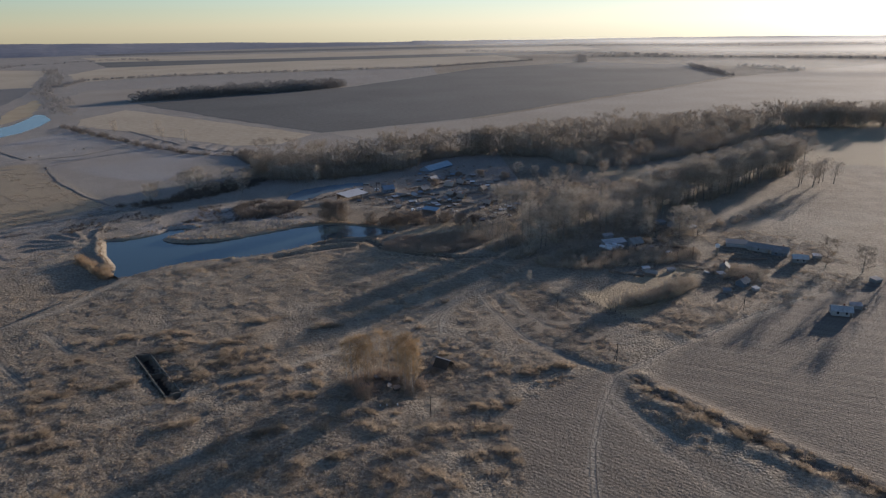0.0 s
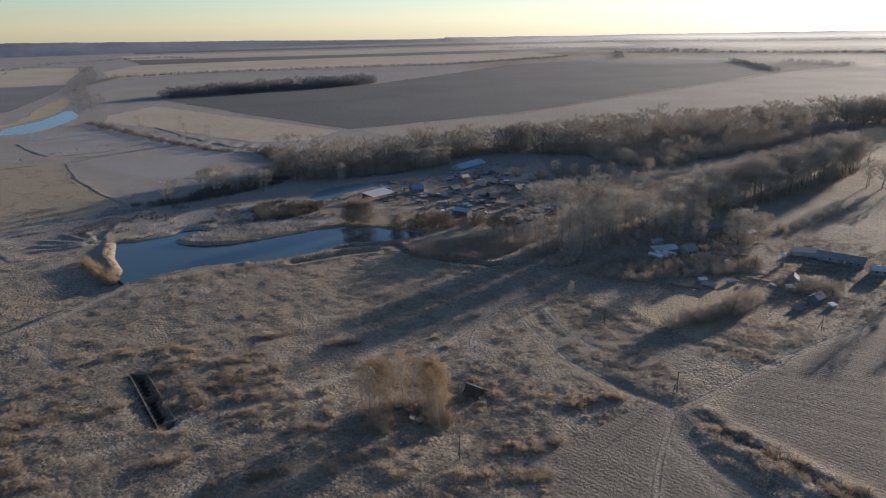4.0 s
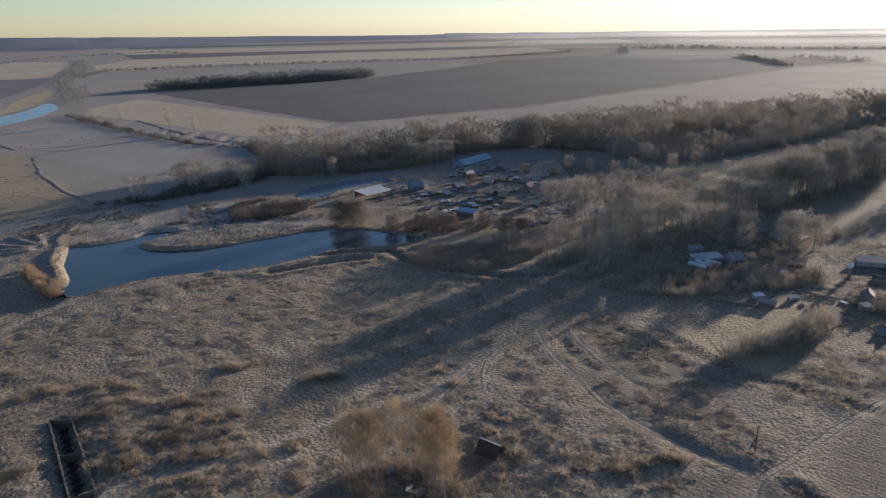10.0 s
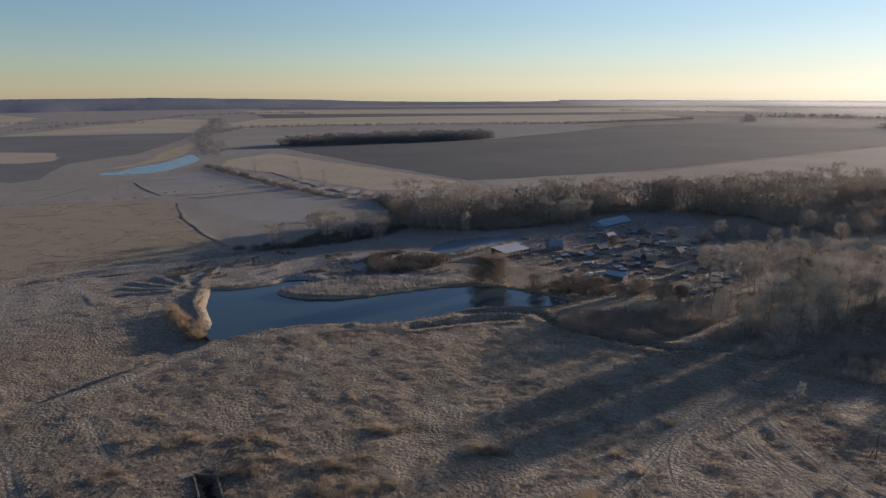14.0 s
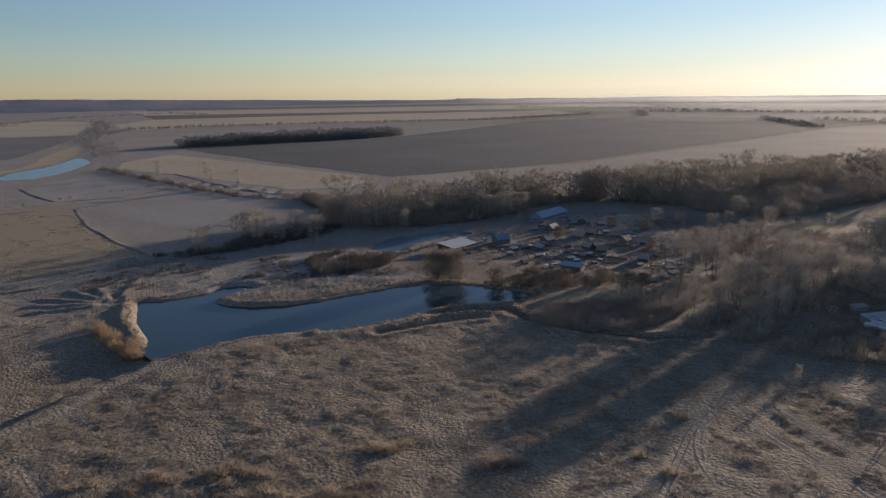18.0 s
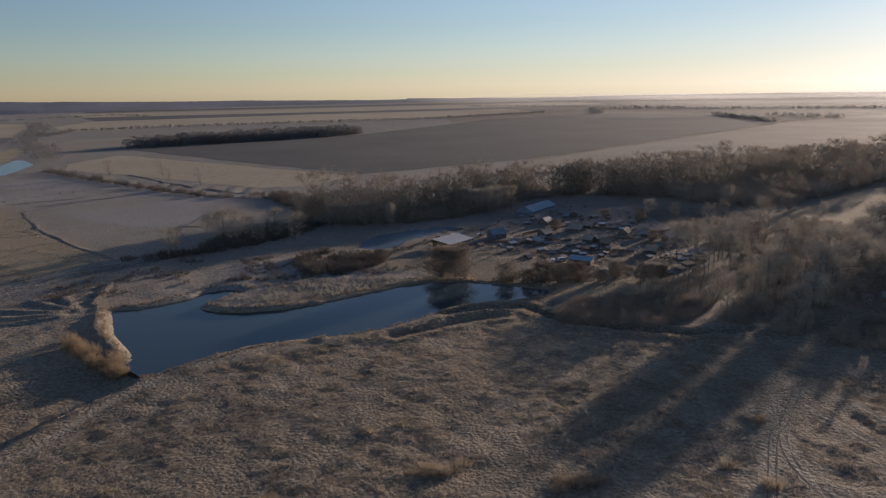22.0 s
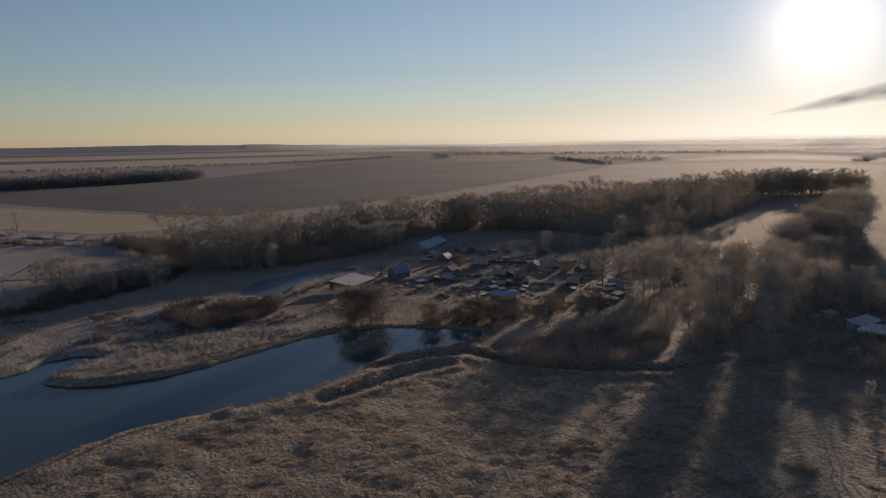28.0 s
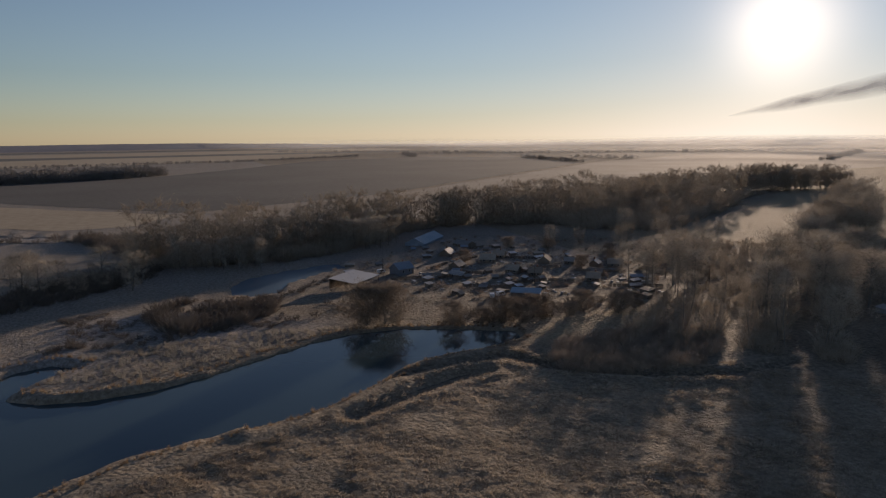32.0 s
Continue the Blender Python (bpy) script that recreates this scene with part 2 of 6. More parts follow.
FALLOWLANE = mat_noise("pale_lane", [(0.24, 0.2, 0.149), (0.32, 0.275, 0.214), (0.39, 0.345, 0.279)], (0.05, 0.5), 0.95, 0.3)
OLDCONCRETE = mat_noise("mossy_concrete", [(0.1, 0.088, 0.07), (0.17, 0.15, 0.12), (0.26, 0.235, 0.195)], (0.4, 2.5), 0.95, 0.3)
BARK = mat_noise("grey_bark", [(0.143, 0.13, 0.114), (0.265, 0.242, 0.213)], (0.5, 4), 0.95, per_object=0.2)
BIRCH = mat_noise("birch_bark", [(0.1, 0.085, 0.075), (0.36, 0.335, 0.3), (0.5, 0.47, 0.43)], (0.8, 3), 0.85)
TWIG = mat_plant("bare_twigs", [(0.28, 0.236, 0.185), (0.43, 0.37, 0.298), (0.55, 0.482, 0.395)], (0.05, 0.4), 0.2)
# paler twig copy for the south belt, lifted in place of haze
TWIG_LIFTED = mat_plant("lifted_twigs", [(0.29, 0.242, 0.188), (0.45, 0.385, 0.308), (0.57, 0.5, 0.41)], (0.05, 0.4), 0.22)
TWIG_BROWN = mat_plant("willow_twigs", [(0.17, 0.137, 0.108), (0.275, 0.228, 0.183), (0.375, 0.317, 0.26)], (0.08, 0.5), 0.18)
# twigs of the distant woods, greyed to paint in aerial haze
TWIG_HAZED = mat_plant("hazed_twigs", [(0.2, 0.185, 0.172), (0.29, 0.272, 0.256)], (0.01, 0.1), 0.2)
TWIG_GREY = mat_plant("grey_twigs", [(0.26, 0.228, 0.185), (0.4, 0.358, 0.3), (0.52, 0.47, 0.4)], (0.05, 0.4), 0.2)
TWIG_WARM = mat_plant("birch_twigs", [(0.2, 0.138, 0.075), (0.32, 0.228, 0.13), (0.43, 0.315, 0.19)], (0.08, 0.5), 0.35)
# horizon forest: bluish distance haze is put into the wood colour
HAZEWOOD = mat_noise("hazed_wood", [(0.156, 0.156, 0.18), (0.24, 0.24, 0.264)], (0.003, 0.02), 0.95, per_object=0.1)
REED = mat_plant("dry_reed", [(0.196, 0.137, 0.0875), (0.313, 0.23, 0.151), (0.42, 0.327, 0.225)], (0.08, 0.7), 0.45)
WEED = mat_plant("dry_weeds", [(0.227, 0.182, 0.134), (0.381, 0.312, 0.236), (0.552, 0.471, 0.37)], (0.06, 0.6), 0.35)
TAWNY = mat_plant("tawny_weeds", [(0.25, 0.2, 0.148), (0.4, 0.33, 0.25), (0.54, 0.456, 0.355)], (0.06, 0.6), 0.55)
FROSTREED = mat_plant("frosted_reed", [(0.196, 0.172, 0.139), (0.31, 0.282, 0.236), (0.425, 0.397, 0.343)], (0.1, 0.8), 0.4)
WOOD = mat_noise("weathered_wood", [(0.101, 0.081, 0.0675), (0.176, 0.142, 0.115), (0.243, 0.203, 0.162)], (0.3, 3), 0.9, 0.2, per_object=0.25)
PLANK = mat_noise("pale_planks", [(0.22, 0.18, 0.13), (0.34, 0.29, 0.22)], (0.4, 4), 0.9, 0.2, per_object=0.2)
SLATE = mat_noise("grey_sheet_roof", [(0.15, 0.142, 0.133), (0.23, 0.222, 0.213), (0.32, 0.31, 0.302)], (0.3, 2), 0.85, 0.2, per_object=0.3)
TINROOF = mat_noise("frosted_tin_roof", [(0.2, 0.197, 0.195), (0.33, 0.327, 0.325), (0.52, 0.515, 0.505)], (0.12, 0.9), 0.6, 0.1, 0.05, per_object=0.5)
BLUETIN = mat_noise("blue_tin_roof", [(0.22, 0.3, 0.36), (0.29, 0.375, 0.44), (0.37, 0.455, 0.52)], (0.12, 0.9), 0.6, 0.1, 0.0)
TANROOF = mat_noise("brown_sheet_roof", [(0.238, 0.196, 0.153), (0.323, 0.272, 0.221), (0.399, 0.348, 0.289)], (0.15, 1), 0.85, 0.2, per_object=0.3)
BLUESLATE = mat_noise("dull_blue_roof", [(0.16, 0.205, 0.26), (0.22, 0.27, 0.33), (0.3, 0.35, 0.41)], (0.2, 1.5), 0.7, 0.1)
PALEBOARD = mat_noise("grey_farm_boards", [(0.176, 0.171, 0.165), (0.275, 0.27, 0.264), (0.363, 0.358, 0.352)], (0.3, 3), 0.9, 0.2, per_object=0.25)
SLATEBLUE = mat_noise("faded_blue_boards", [(0.1, 0.12, 0.145), (0.16, 0.185, 0.21)], (0.4, 3), 0.85, 0.1)
BLUEWALL = mat_noise("blue_painted_planks", [(0.13, 0.15, 0.18), (0.18, 0.2, 0.23)], (0.4, 3), 0.8, 0.1)
WHITEWALL = mat_noise("whitewashed_wall", [(0.4, 0.38, 0.35), (0.58, 0.56, 0.53)], (0.4, 3), 0.85, 0.1, per_object=0.2)
BRICK = mat_noise("brick_wall", [(0.2, 0.1, 0.07), (0.32, 0.17, 0.12)], (0.5, 4), 0.9, 0.2, per_object=0.2)
CONCRETE = mat_noise("old_concrete", [(0.16, 0.145, 0.13), (0.26, 0.24, 0.22), (0.36, 0.34, 0.31)], (0.3, 2), 0.95, 0.3)
DARKSOIL = mat_noise("dark_soil", [(0.025, 0.021, 0.018), (0.05, 0.042, 0.035)], (0.3, 2), 0.9, 0.3)
DARKWOOD = mat_noise("tarred_pole", [(0.05, 0.042, 0.035), (0.1, 0.085, 0.07)], (0.5, 4), 0.9)
SNOWWHITE = mat_noise("white_sheet", [(0.55, 0.55, 0.55), (0.72, 0.72, 0.72)], (0.5, 3), 0.7)
PANE, pn, pl, pb = mat_base("window_glass")
pb.inputs["Base Color"].default_value = (0.02, 0.025, 0.03, 1)
pb.inputs["Roughness"].default_value = 0.08

# ---- plan: lie of the land ----
# The plan below is drawn in units of K metres; things themselves are in metres.
K = 1.7
POND = [(-98, 195), (-92, 200), (-86, 204), (-80, 208.5), (-69, 211), (-57, 214.5), (-49, 219), (-42, 224.5), (-33, 230.5), (-25, 233.5),
        (-14, 235), (-8, 237), (-7, 242), (-16, 247.5), (-28, 253), (-39, 254), (-48, 251), (-61, 243.5), (-70, 238), (-78, 235), (-88, 234), (-95, 235.5),
        (-100, 239), (-97, 244.5), (-93, 249.5), (-90, 252), (-96, 256), (-102, 254), (-105, 249), (-111, 244), (-116, 240.5), (-123, 240),
        (-116, 222), (-109, 211), (-103, 201)]
POND_FAR = [(-60.5, 301), (-60, 312), (-55, 321), (-45, 328), (-33, 333), (-24, 334.5), (-23, 328), (-34, 320), (-44, 311), (-47.5, 301), (-54, 297)]
RIVER = [(-335, 530), (-322, 536), (-318, 560), (-322, 600), (-333, 645), (-350, 672), (-362, 690), (-370, 688), (-360, 655), (-352, 610), (-358, 575), (-352, 550), (-362, 533), (-352, 522)]
PLOT = [(50, 164), (55, 153), (63, 143), (70, 150), (88, 166), (98, 184), (88, 184), (62, 169)]
TILLED = [(54, 108), (60.7, 118), (75.8, 128.5), (91, 137), (114, 151), (175, 178), (220, 150), (150, 60), (86, 58), (76, 75), (68, 89), (61, 98)]
SMOOTH = [(18.8, 98), (24, 102), (35.5, 110.5), (40, 114), (46.4, 113.7), (50, 111), (46.9, 102), (46.2, 95), (52, 85), (58, 76), (68, 62), (62, 45), (18, 45), (19.6, 78), (18.5, 86)]
LEFTFIELD = [(-420, 340), (-330, 372), (-235, 418), (-222, 392), (-203, 366), (-170, 330), (-145, 302), (-155, 282), (-190, 240), (-230, 200), (-420, 200)]
EAST = [(100, 352), (150, 352), (232, 408), (320, 470), (700, 760), (1100, 700), (700, 300), (330, 240), (262, 340), (225, 350), (130, 282), (105, 330)]
TRACKS = [[(-122, 151), (-115, 159), (-108, 166), (-103, 180), (-97, 190)], [(-260, 196), (-195, 243), (-168, 266), (-137, 295), (-112, 318)], [(-254, 434), (-226, 472), (-205, 477)], [(-239, 424), (-203, 371), (-147, 303)],
          [(24, 40), (32, 77), (36.6, 91), (41.7, 102.4), (46.8, 111.2), (54.7, 116.5), (69, 126.5), (88.4, 138), (114.5, 152.5), (130, 160)],
          [(19.9, 170), (22, 155.7), (25.8, 144.4), (29.7, 132.6), (38, 121), (45, 114)], [(28.7, 165), (32.7, 149.3), (36.9, 140.3)], [(-4, 135), (3.2, 147.4), (9.2, 157.3), (13, 161), (22, 172)], [(6.8, 140), (7.3, 148.6), (9.6, 155.4), (13.1, 161)], [(52, 83), (46, 95), (43, 104), (46, 112)],
          [(-69, 101.5), (-59.4, 107.4), (-49.6, 115), (-40, 118.5), (-26, 128.3), (-12.8, 136.7), (-1.2, 142.5), (8, 156), (18, 172)], [(-112.5, 136.2), (-103.8, 128.4), (-92.3, 117.2)], [(-103.3, 148.7), (-91.4, 136.5)],
          [(-260, 190), (-195, 237), (-168, 260), (-137, 289), (-101, 326), (-85, 347)],
          [(-140, 281), (-105, 287), (-70, 291), (-40, 284), (-10, 279), (4, 292), (20, 310), (24, 335), (30, 360)],
          [(0, 294), (30, 285), (55, 276), (80, 262)], [(75, 192), (92, 196), (100, 190), (120, 172), (130, 152)],
          [(-320, 385), (-241, 431), (-141, 521)], [(41, 100), (48, 80), (56, 60)]]
DITCHES = [[(-64, 211.5), (-52, 217), (-42, 224), (-31, 226), (-17, 227), (-10, 217), (2, 208), (16, 203), (30, 204)],
           [(48, 165), (53, 152), (60, 142), (75, 130)], [(51.5, 108), (53, 102.5), (58, 96), (63, 87.5), (69.5, 79.7), (82, 63)],
           [(-300, 590), (-287, 585), (-213, 515), (-161, 475), (-114, 442), (-96, 420)], [(-260, 185), (-195, 231), (-168, 254), (-137, 283), (-101, 319)], [(-319, 384), (-293, 411), (-239, 422)]]

BLUFF_X, BLUFF_Y = (-128, -119, -114.5, -111, -106, -100, -99), (140, 157, 165, 175, 184, 192, 200)

np.random.seed(7)
LATTICE = np.random.rand(256, 256)


def vnoise(x, y, size, seed=0):
    """Smooth value noise, 0 to 1."""
    u, v = np.asarray(x) / size + seed * 17.3, np.asarray(y) / size + seed * 5.7
    i, j = np.floor(u).astype(int), np.floor(v).astype(int)
    f, g = u - i, v - j
    f, g = f * f * (3 - 2 * f), g * g * (3 - 2 * g)
    a, b = LATTICE[i & 255, j & 255], LATTICE[(i + 1) & 255, j & 255]
    c, d = LATTICE[i & 255, (j + 1) & 255], LATTICE[(i + 1) & 255, (j + 1) & 255]
    return (a * (1 - f) + b * f) * (1 - g) + (c * (1 - f) + d * f) * g


def line_dist(x, y, pts, closed=False):
    x, y = np.asarray(x, float), np.asarray(y, float)
    best = np.full(x.shape, 1e9)
    pairs = list(zip(pts, pts[1:] + pts[:1])) if closed else list(zip(pts, pts[1:]))
    for (ax, ay), (bx, by) in pairs:
        dx, dy = bx - ax, by - ay
        t = np.clip(((x - ax) * dx + (y - ay) * dy) / (dx * dx + dy * dy), 0, 1)
        best = np.minimum(best, np.hypot(x - ax - t * dx, y - ay - t * dy))
    return best


def inside(x, y, pts):
    x, y = np.asarray(x, float), np.asarray(y, float)
    res = np.zeros(x.shape, bool)
    for (ax, ay), (bx, by) in zip(pts, pts[1:] + pts[:1]):
        cross = (ay > y) != (by > y)
        res ^= cross & (x < (bx - ax) * (y - ay) / ((by - ay) if by != ay else 1e-9) + ax)
    return res


def region(x, y, pts, soft=1.5):
    """1 inside a polygon, 0 outside, soft over the border."""
    d = line_dist(x, y, pts, True)
    return np.clip(0.5 + np.where(inside(x, y, pts), d, -d) / soft / 2, 0, 1)


def gauss(d, w):
    return np.exp(-(d / w) ** 2)


def height(x, y):
    x, y = np.asarray(x, float), np.asarray(y, float)
    near = np.clip(2.0 - np.hypot(x + 10, y - 170) / 145, 0, 1)
    calm = 1 - 0.85 * np.maximum.reduce([region(x, y, TILLED, 3), region(x, y, PLOT, 3), region(x, y, SMOOTH, 3)])
    h = near * calm * (0.9 * (vnoise(x, y, 38, 1) - 0.5) + 0.32 * (vnoise(x, y, 11, 2) - 0.5) + 0.22 * (vnoise(x, y, 3.6, 3) - 0.5) + 0.28 * (vnoise(x, y, 1.9, 12) - 0.5))
    for k, road in enumerate(TRACKS):
        h = h * (1 - 0.7 * gauss(line_dist(x, y, road), 2.5)) - 0.1 * gauss(line_dist(x, y, road), 1.2)
    for k, cut in enumerate(DITCHES):
        d = line_dist(x, y, cut)
        h = h - ((0.45, 0.15, 0.3)[k] if k < 3 else 0.8) * gauss(d, 1.3) + ((0.38, 0.15, 0.3)[k] if k < 3 else 0.35) * gauss(d - 3.2, 1.6)
    d = line_dist(x, y, [(-50, 210), (-40, 215), (-32, 219), (-24, 221)])
    h = h * (1 - 0.6 * gauss(d, 3)) - 0.75 * gauss(d, 1.5) + 0.3 * gauss(d - 3.2, 1.0)
    # dam and spoil ridges at the pond's west end
    h = h + (0.4 + 0.5 * vnoise(x, y, 2.2, 13)) * gauss(line_dist(x, y, [(-127, 243), (-120, 223), (-112, 211), (-105, 199), (-100, 192)]), 1.1)
    for ex, ey in ((-148, 230), (-152, 236), (-152, 243), (-147, 250), (-140, 252), (-132, 264)):
        h = h + 0.6 * gauss(line_dist(x, y, [(-128 + 0.25 * (ex + 128), 236 + 0.25 * (ey - 236)), (ex, ey)]), 0.9)
    # the meadow breaks off in a low bluff above a hollow west of the dam
    edge = np.interp(y, BLUFF_Y, BLUFF_X) - x
    fall = np.clip(edge / 6 + 0.4, 0, 1)
    rise_back = np.clip((edge - 8) / 26, 0, 1)
    h = h - 2.1 * fall * fall * (3 - 2 * fall) * (1 - rise_back * rise_back * (3 - 2 * rise_back)) * np.clip((y - 140) / 18, 0, 1) * np.clip((208 - y) / 10, 0, 1)
    # bank along the pond's south side and the tongue to its north
    d = line_dist(x, y, POND, True)
    s = np.where(inside(x, y, POND), -d, d)
    h = h + 0.25 * gauss(s - 5, 4) * (y < 236)
    ruin = line_dist(x, y, [(-71, 133), (-57.3, 111.5)])
    h = h * (1 - gauss(ruin, 5)) - 1.6 * np.clip(1.9 - ruin / 1.1, 0, 1)
    for pts, deep in ((POND, 2.4), (POND_FAR, 1.8)):
        d = line_dist(x, y, pts, True)
        s = np.where(inside(x, y, pts), -d, d)
        t = np.clip((s + 2.0) / 2.6, 0, 1)
        t = t * t * (3 - 2 * t)
        h = h * t - deep * (1 - t)
    return h


def axis(lo, fine_lo, fine_hi, hi, step, grow):
    vals = list(np.arange(fine_lo, fine_hi, step))
    s, v = step, fine_hi
    while v < hi:
        vals.append(v)
        s *= grow
        v += s
    vals.append(hi)
    s, v = step, fine_lo
    while v > lo:
        s *= grow
        v -= s
        vals.append(max(v, lo))
    return np.array(sorted(set(vals)))


def mesh_from(name, verts, faces, mats, smooth=False):
    me = bpy.data.meshes.new(name)
    me.from_pydata([tuple(v) for v in verts], [], faces)
    for m in mats:
        me.materials.append(m)
    if smooth:
        me.shade_smooth()
    me.update()
    return me


xs = axis(-2900, -135, 75, 2900, 1.05, 1.035)
ys = axis(-2900, 72, 245, 2900, 0.95, 1.035)
gx, gy = np.meshgrid(xs, ys)
gz = height(gx, gy)
nx, ny = len(xs), len(ys)
idx = np.arange(nx * ny).reshape(ny, nx)
quads = np.stack([idx[:-1, :-1], idx[:-1, 1:], idx[1:, 1:], idx[1:, :-1]], -1).reshape(-1, 4)
gme = bpy.data.meshes.new("ground")
gme.from_pydata((K * np.stack([gx, gy, gz], -1)).reshape(-1, 3).tolist(), [], quads.tolist())
gme.materials.append(GROUND)
gme.shade_smooth()


def point_attr(me, name, values):
    me.attributes.new(name, "FLOAT", "POINT").data.foreach_set("value", np.asarray(values, np.float32).ravel())


track_mask = np.zeros(gx.shape)
for k, road in enumerate(TRACKS):
    d = line_dist(gx, gy, road)
    track_mask = np.maximum(track_mask, np.clip(1.4 - np.abs(d) / 1.1, 0, 1) * (0.25 + 0.5 * vnoise(gx, gy, 9, 4)))
weed_mask = np.clip((vnoise(gx, gy, 16, 5) * 0.6 + vnoise(gx, gy, 5, 6) * 0.4 - 0.5) * 5, 0, 1)
near_meadow = region(gx, gy, [(-130, 60), (50, 60), (45, 150), (20, 170), (-10, 195), (-60, 200), (-100, 180), (-130, 150)], 20)
ditch_mask = np.zeros(gx.shape)
for cut in DITCHES[:3]:
    ditch_mask = np.maximum(ditch_mask, gauss(line_dist(gx, gy, cut), 2.2))
point_attr(gme, "track", track_mask)
point_attr(gme, "straw", np.maximum(region(gx, gy, PLOT, 1.5) * 0.9, np.maximum(region(gx, gy, LEFTFIELD, 3) * 0.85, np.maximum(region(gx, gy, EAST, 5) * 0.75, 0.75 * region(gx, gy, [(-8, 231), (10, 229), (24, 233), (42, 240), (36, 250), (10, 245), (-4, 238)], 3)))))
point_attr(gme, "till", np.maximum(np.maximum.reduce([region(gx, gy, TILLED, 2), 0.18 * region(gx, gy, LEFTFIELD, 3), 0.8 * region(gx, gy, SMOOTH, 2)]), 0.55 * region(gx, gy, [(22, 152), (40, 162), (50, 152), (58, 138), (50, 124), (36, 118), (26, 130)], 6)))
FLATS = [(-303, 495), (-286, 565), (-227, 514), (-126, 451), (-88, 376), (-105, 340), (-159, 356), (-223, 402), (-281, 455)]
TONGUE = [(-119, 252), (-110, 280), (-86, 291), (-60, 275), (-40, 262), (-60, 250), (-85, 240), (-99, 240)]
# ground pales with distance: frost, and haze put into the colour
outlying = 0.42 * np.clip((np.hypot(gx + 20, gy - 150) - 125) / 60, 0, 1) * (gx < 60) * (1 - 0.8 * region(gx, gy, LEFTFIELD, 3))
point_attr(gme, "frost", np.maximum.reduce([outlying, region(gx, gy, FLATS, 4) * (0.45 + 0.5 * vnoise(gx, gy, 30, 17)), region(gx, gy, TONGUE, 6) * (0.3 + 0.5 * vnoise(gx, gy, 10, 18))]))
# village yards darkened: rank weeds, plus shade painted into the ground
village_weed_shade = region(gx, gy, [(-45, 280), (5, 258), (60, 250), (95, 290), (90, 345), (45, 385), (0, 360), (-30, 325)], 14) * (0.4 + 0.6 * vnoise(gx, gy, 9, 15))
farm_mask = region(gx, gy, [(62, 188), (98, 160), (150, 160), (150, 210), (112, 245), (80, 228)], 10) * (0.3 + 0.6 * vnoise(gx, gy, 11, 16))
point_attr(gme, "weed", np.maximum.reduce([0.4 * region(gx, gy, [(-170, 66), (-60, 66), (-42, 110), (-52, 160), (-75, 195), (-110, 200), (-170, 190)], 18), weed_mask * near_meadow * 0.2 * (1 - region(gx, gy, SMOOTH, 3)), weed_mask * 0.5 * region(gx, gy, [(-250, 190), (-130, 160), (-125, 230), (-100, 290), (-140, 420), (-240, 430)], 25), ditch_mask * 0.8, village_weed_shade, farm_mask]))
ground = tagged(new("ground", gme), "frosted brown meadow with tracks, ditches and banks", "ground", kind="structure")


def fz(x, y):
    """Height of the ground in metres at a place of the plan."""
    return K * float(height(np.array([x]), np.array([y]))[0])


def sheet(name, pts, z, material, label, category, rough_edge=0.0, seed=1):
    """A flat sheet with a slightly uneven outline."""
    rnd = random.Random(seed)
    out = []
    for (ax, ay), (bx, by) in zip(pts, pts[1:] + pts[:1]):
        k = max(1, int(math.hypot(bx - ax, by - ay) / 14))
        for i in range(k):
            out.append((ax + (bx - ax) * i / k + rnd.uniform(-1, 1) * rough_edge, ay + (by - ay) * i / k + rnd.uniform(-1, 1) * rough_edge, z))
    bm = bmesh.new()
    face = bm.faces.new([bm.verts.new((K * p[0], K * p[1], K * p[2])) for p in out])
    if face.normal.z < 0:
        face.normal_flip()
    bmesh.ops.triangulate(bm, faces=bm.faces[:])
    me = bpy.data.meshes.new(name)
    bm.to_mesh(me)
    bm.free()
    me.materials.append(material)
    return tagged(new(name, me), label, category, kind="structure")


def grown(pts, by):
    """The polygon pushed outwards."""
    out, k = [], len(pts)
    area = sum(pts[i][0] * pts[(i + 1) % k][1] - pts[(i + 1) % k][0] * pts[i][1] for i in range(k))
    sgn = 1 if area > 0 else -1
    for i in range(k):
        (px, py), (qx, qy) = pts[i - 1], pts[(i + 1) % k]
        n = math.hypot(qx - px, qy - py)
        out.append((pts[i][0] + sgn * (qy - py) / n * by, pts[i][1] - sgn * (qx - px) / n * by))
    return out


sheet("pond_water", grown(POND, 2.5), -0.6, WATER, "still dark blue pond water reflecting the sky", "water")
sheet("back_pond_water", grown(POND_FAR, 1.5), -0.5, ICE, "small pond skinned with pale thin ice", "water")
sheet("river_water", RIVER, 0.06, ICE, "distant pale blue frozen river bend", "water")

# far fields
sheet("ploughed_field", [(-65, 518), (-160, 615), (-258, 725), (-300, 775), (-220, 850), (-78, 930), (30, 1095), (135, 1272), (379, 1426), (528, 1264), (484, 985), (362, 861), (190, 708), (62, 587)],
      0.10, SOIL, "large dark ploughed field beyond the tree belt", "field", 2.0, 3)
sheet("stubble_field", [(-72, 512), (-290, 715), (-305, 640), (-285, 590), (-235, 559), (-125, 465), (-90, 470)], 0.08, STUBBLE, "pale tan stubble field in a wedge", "field", 1.5, 4)
sheet("frosted_strip", [(-60, 516), (70, 582), (200, 702), (372, 852), (500, 975), (900, 1200), (1400, 1200), (900, 700), (440, 640), (300, 560), (160, 560), (60, 500), (-30, 480)],
      0.05, FALLOW, "long pale frosted field behind the wood", "field", 2.0, 5)
sheet("river_ploughed_field", [(-388, 475), (-382, 495), (-436, 599), (-430, 700), (-484, 884), (-542, 1040), (-788, 935), (-900, 600)], 0.06, FROSTSOIL, "dark ploughed field across the river", "field", 2, 7)
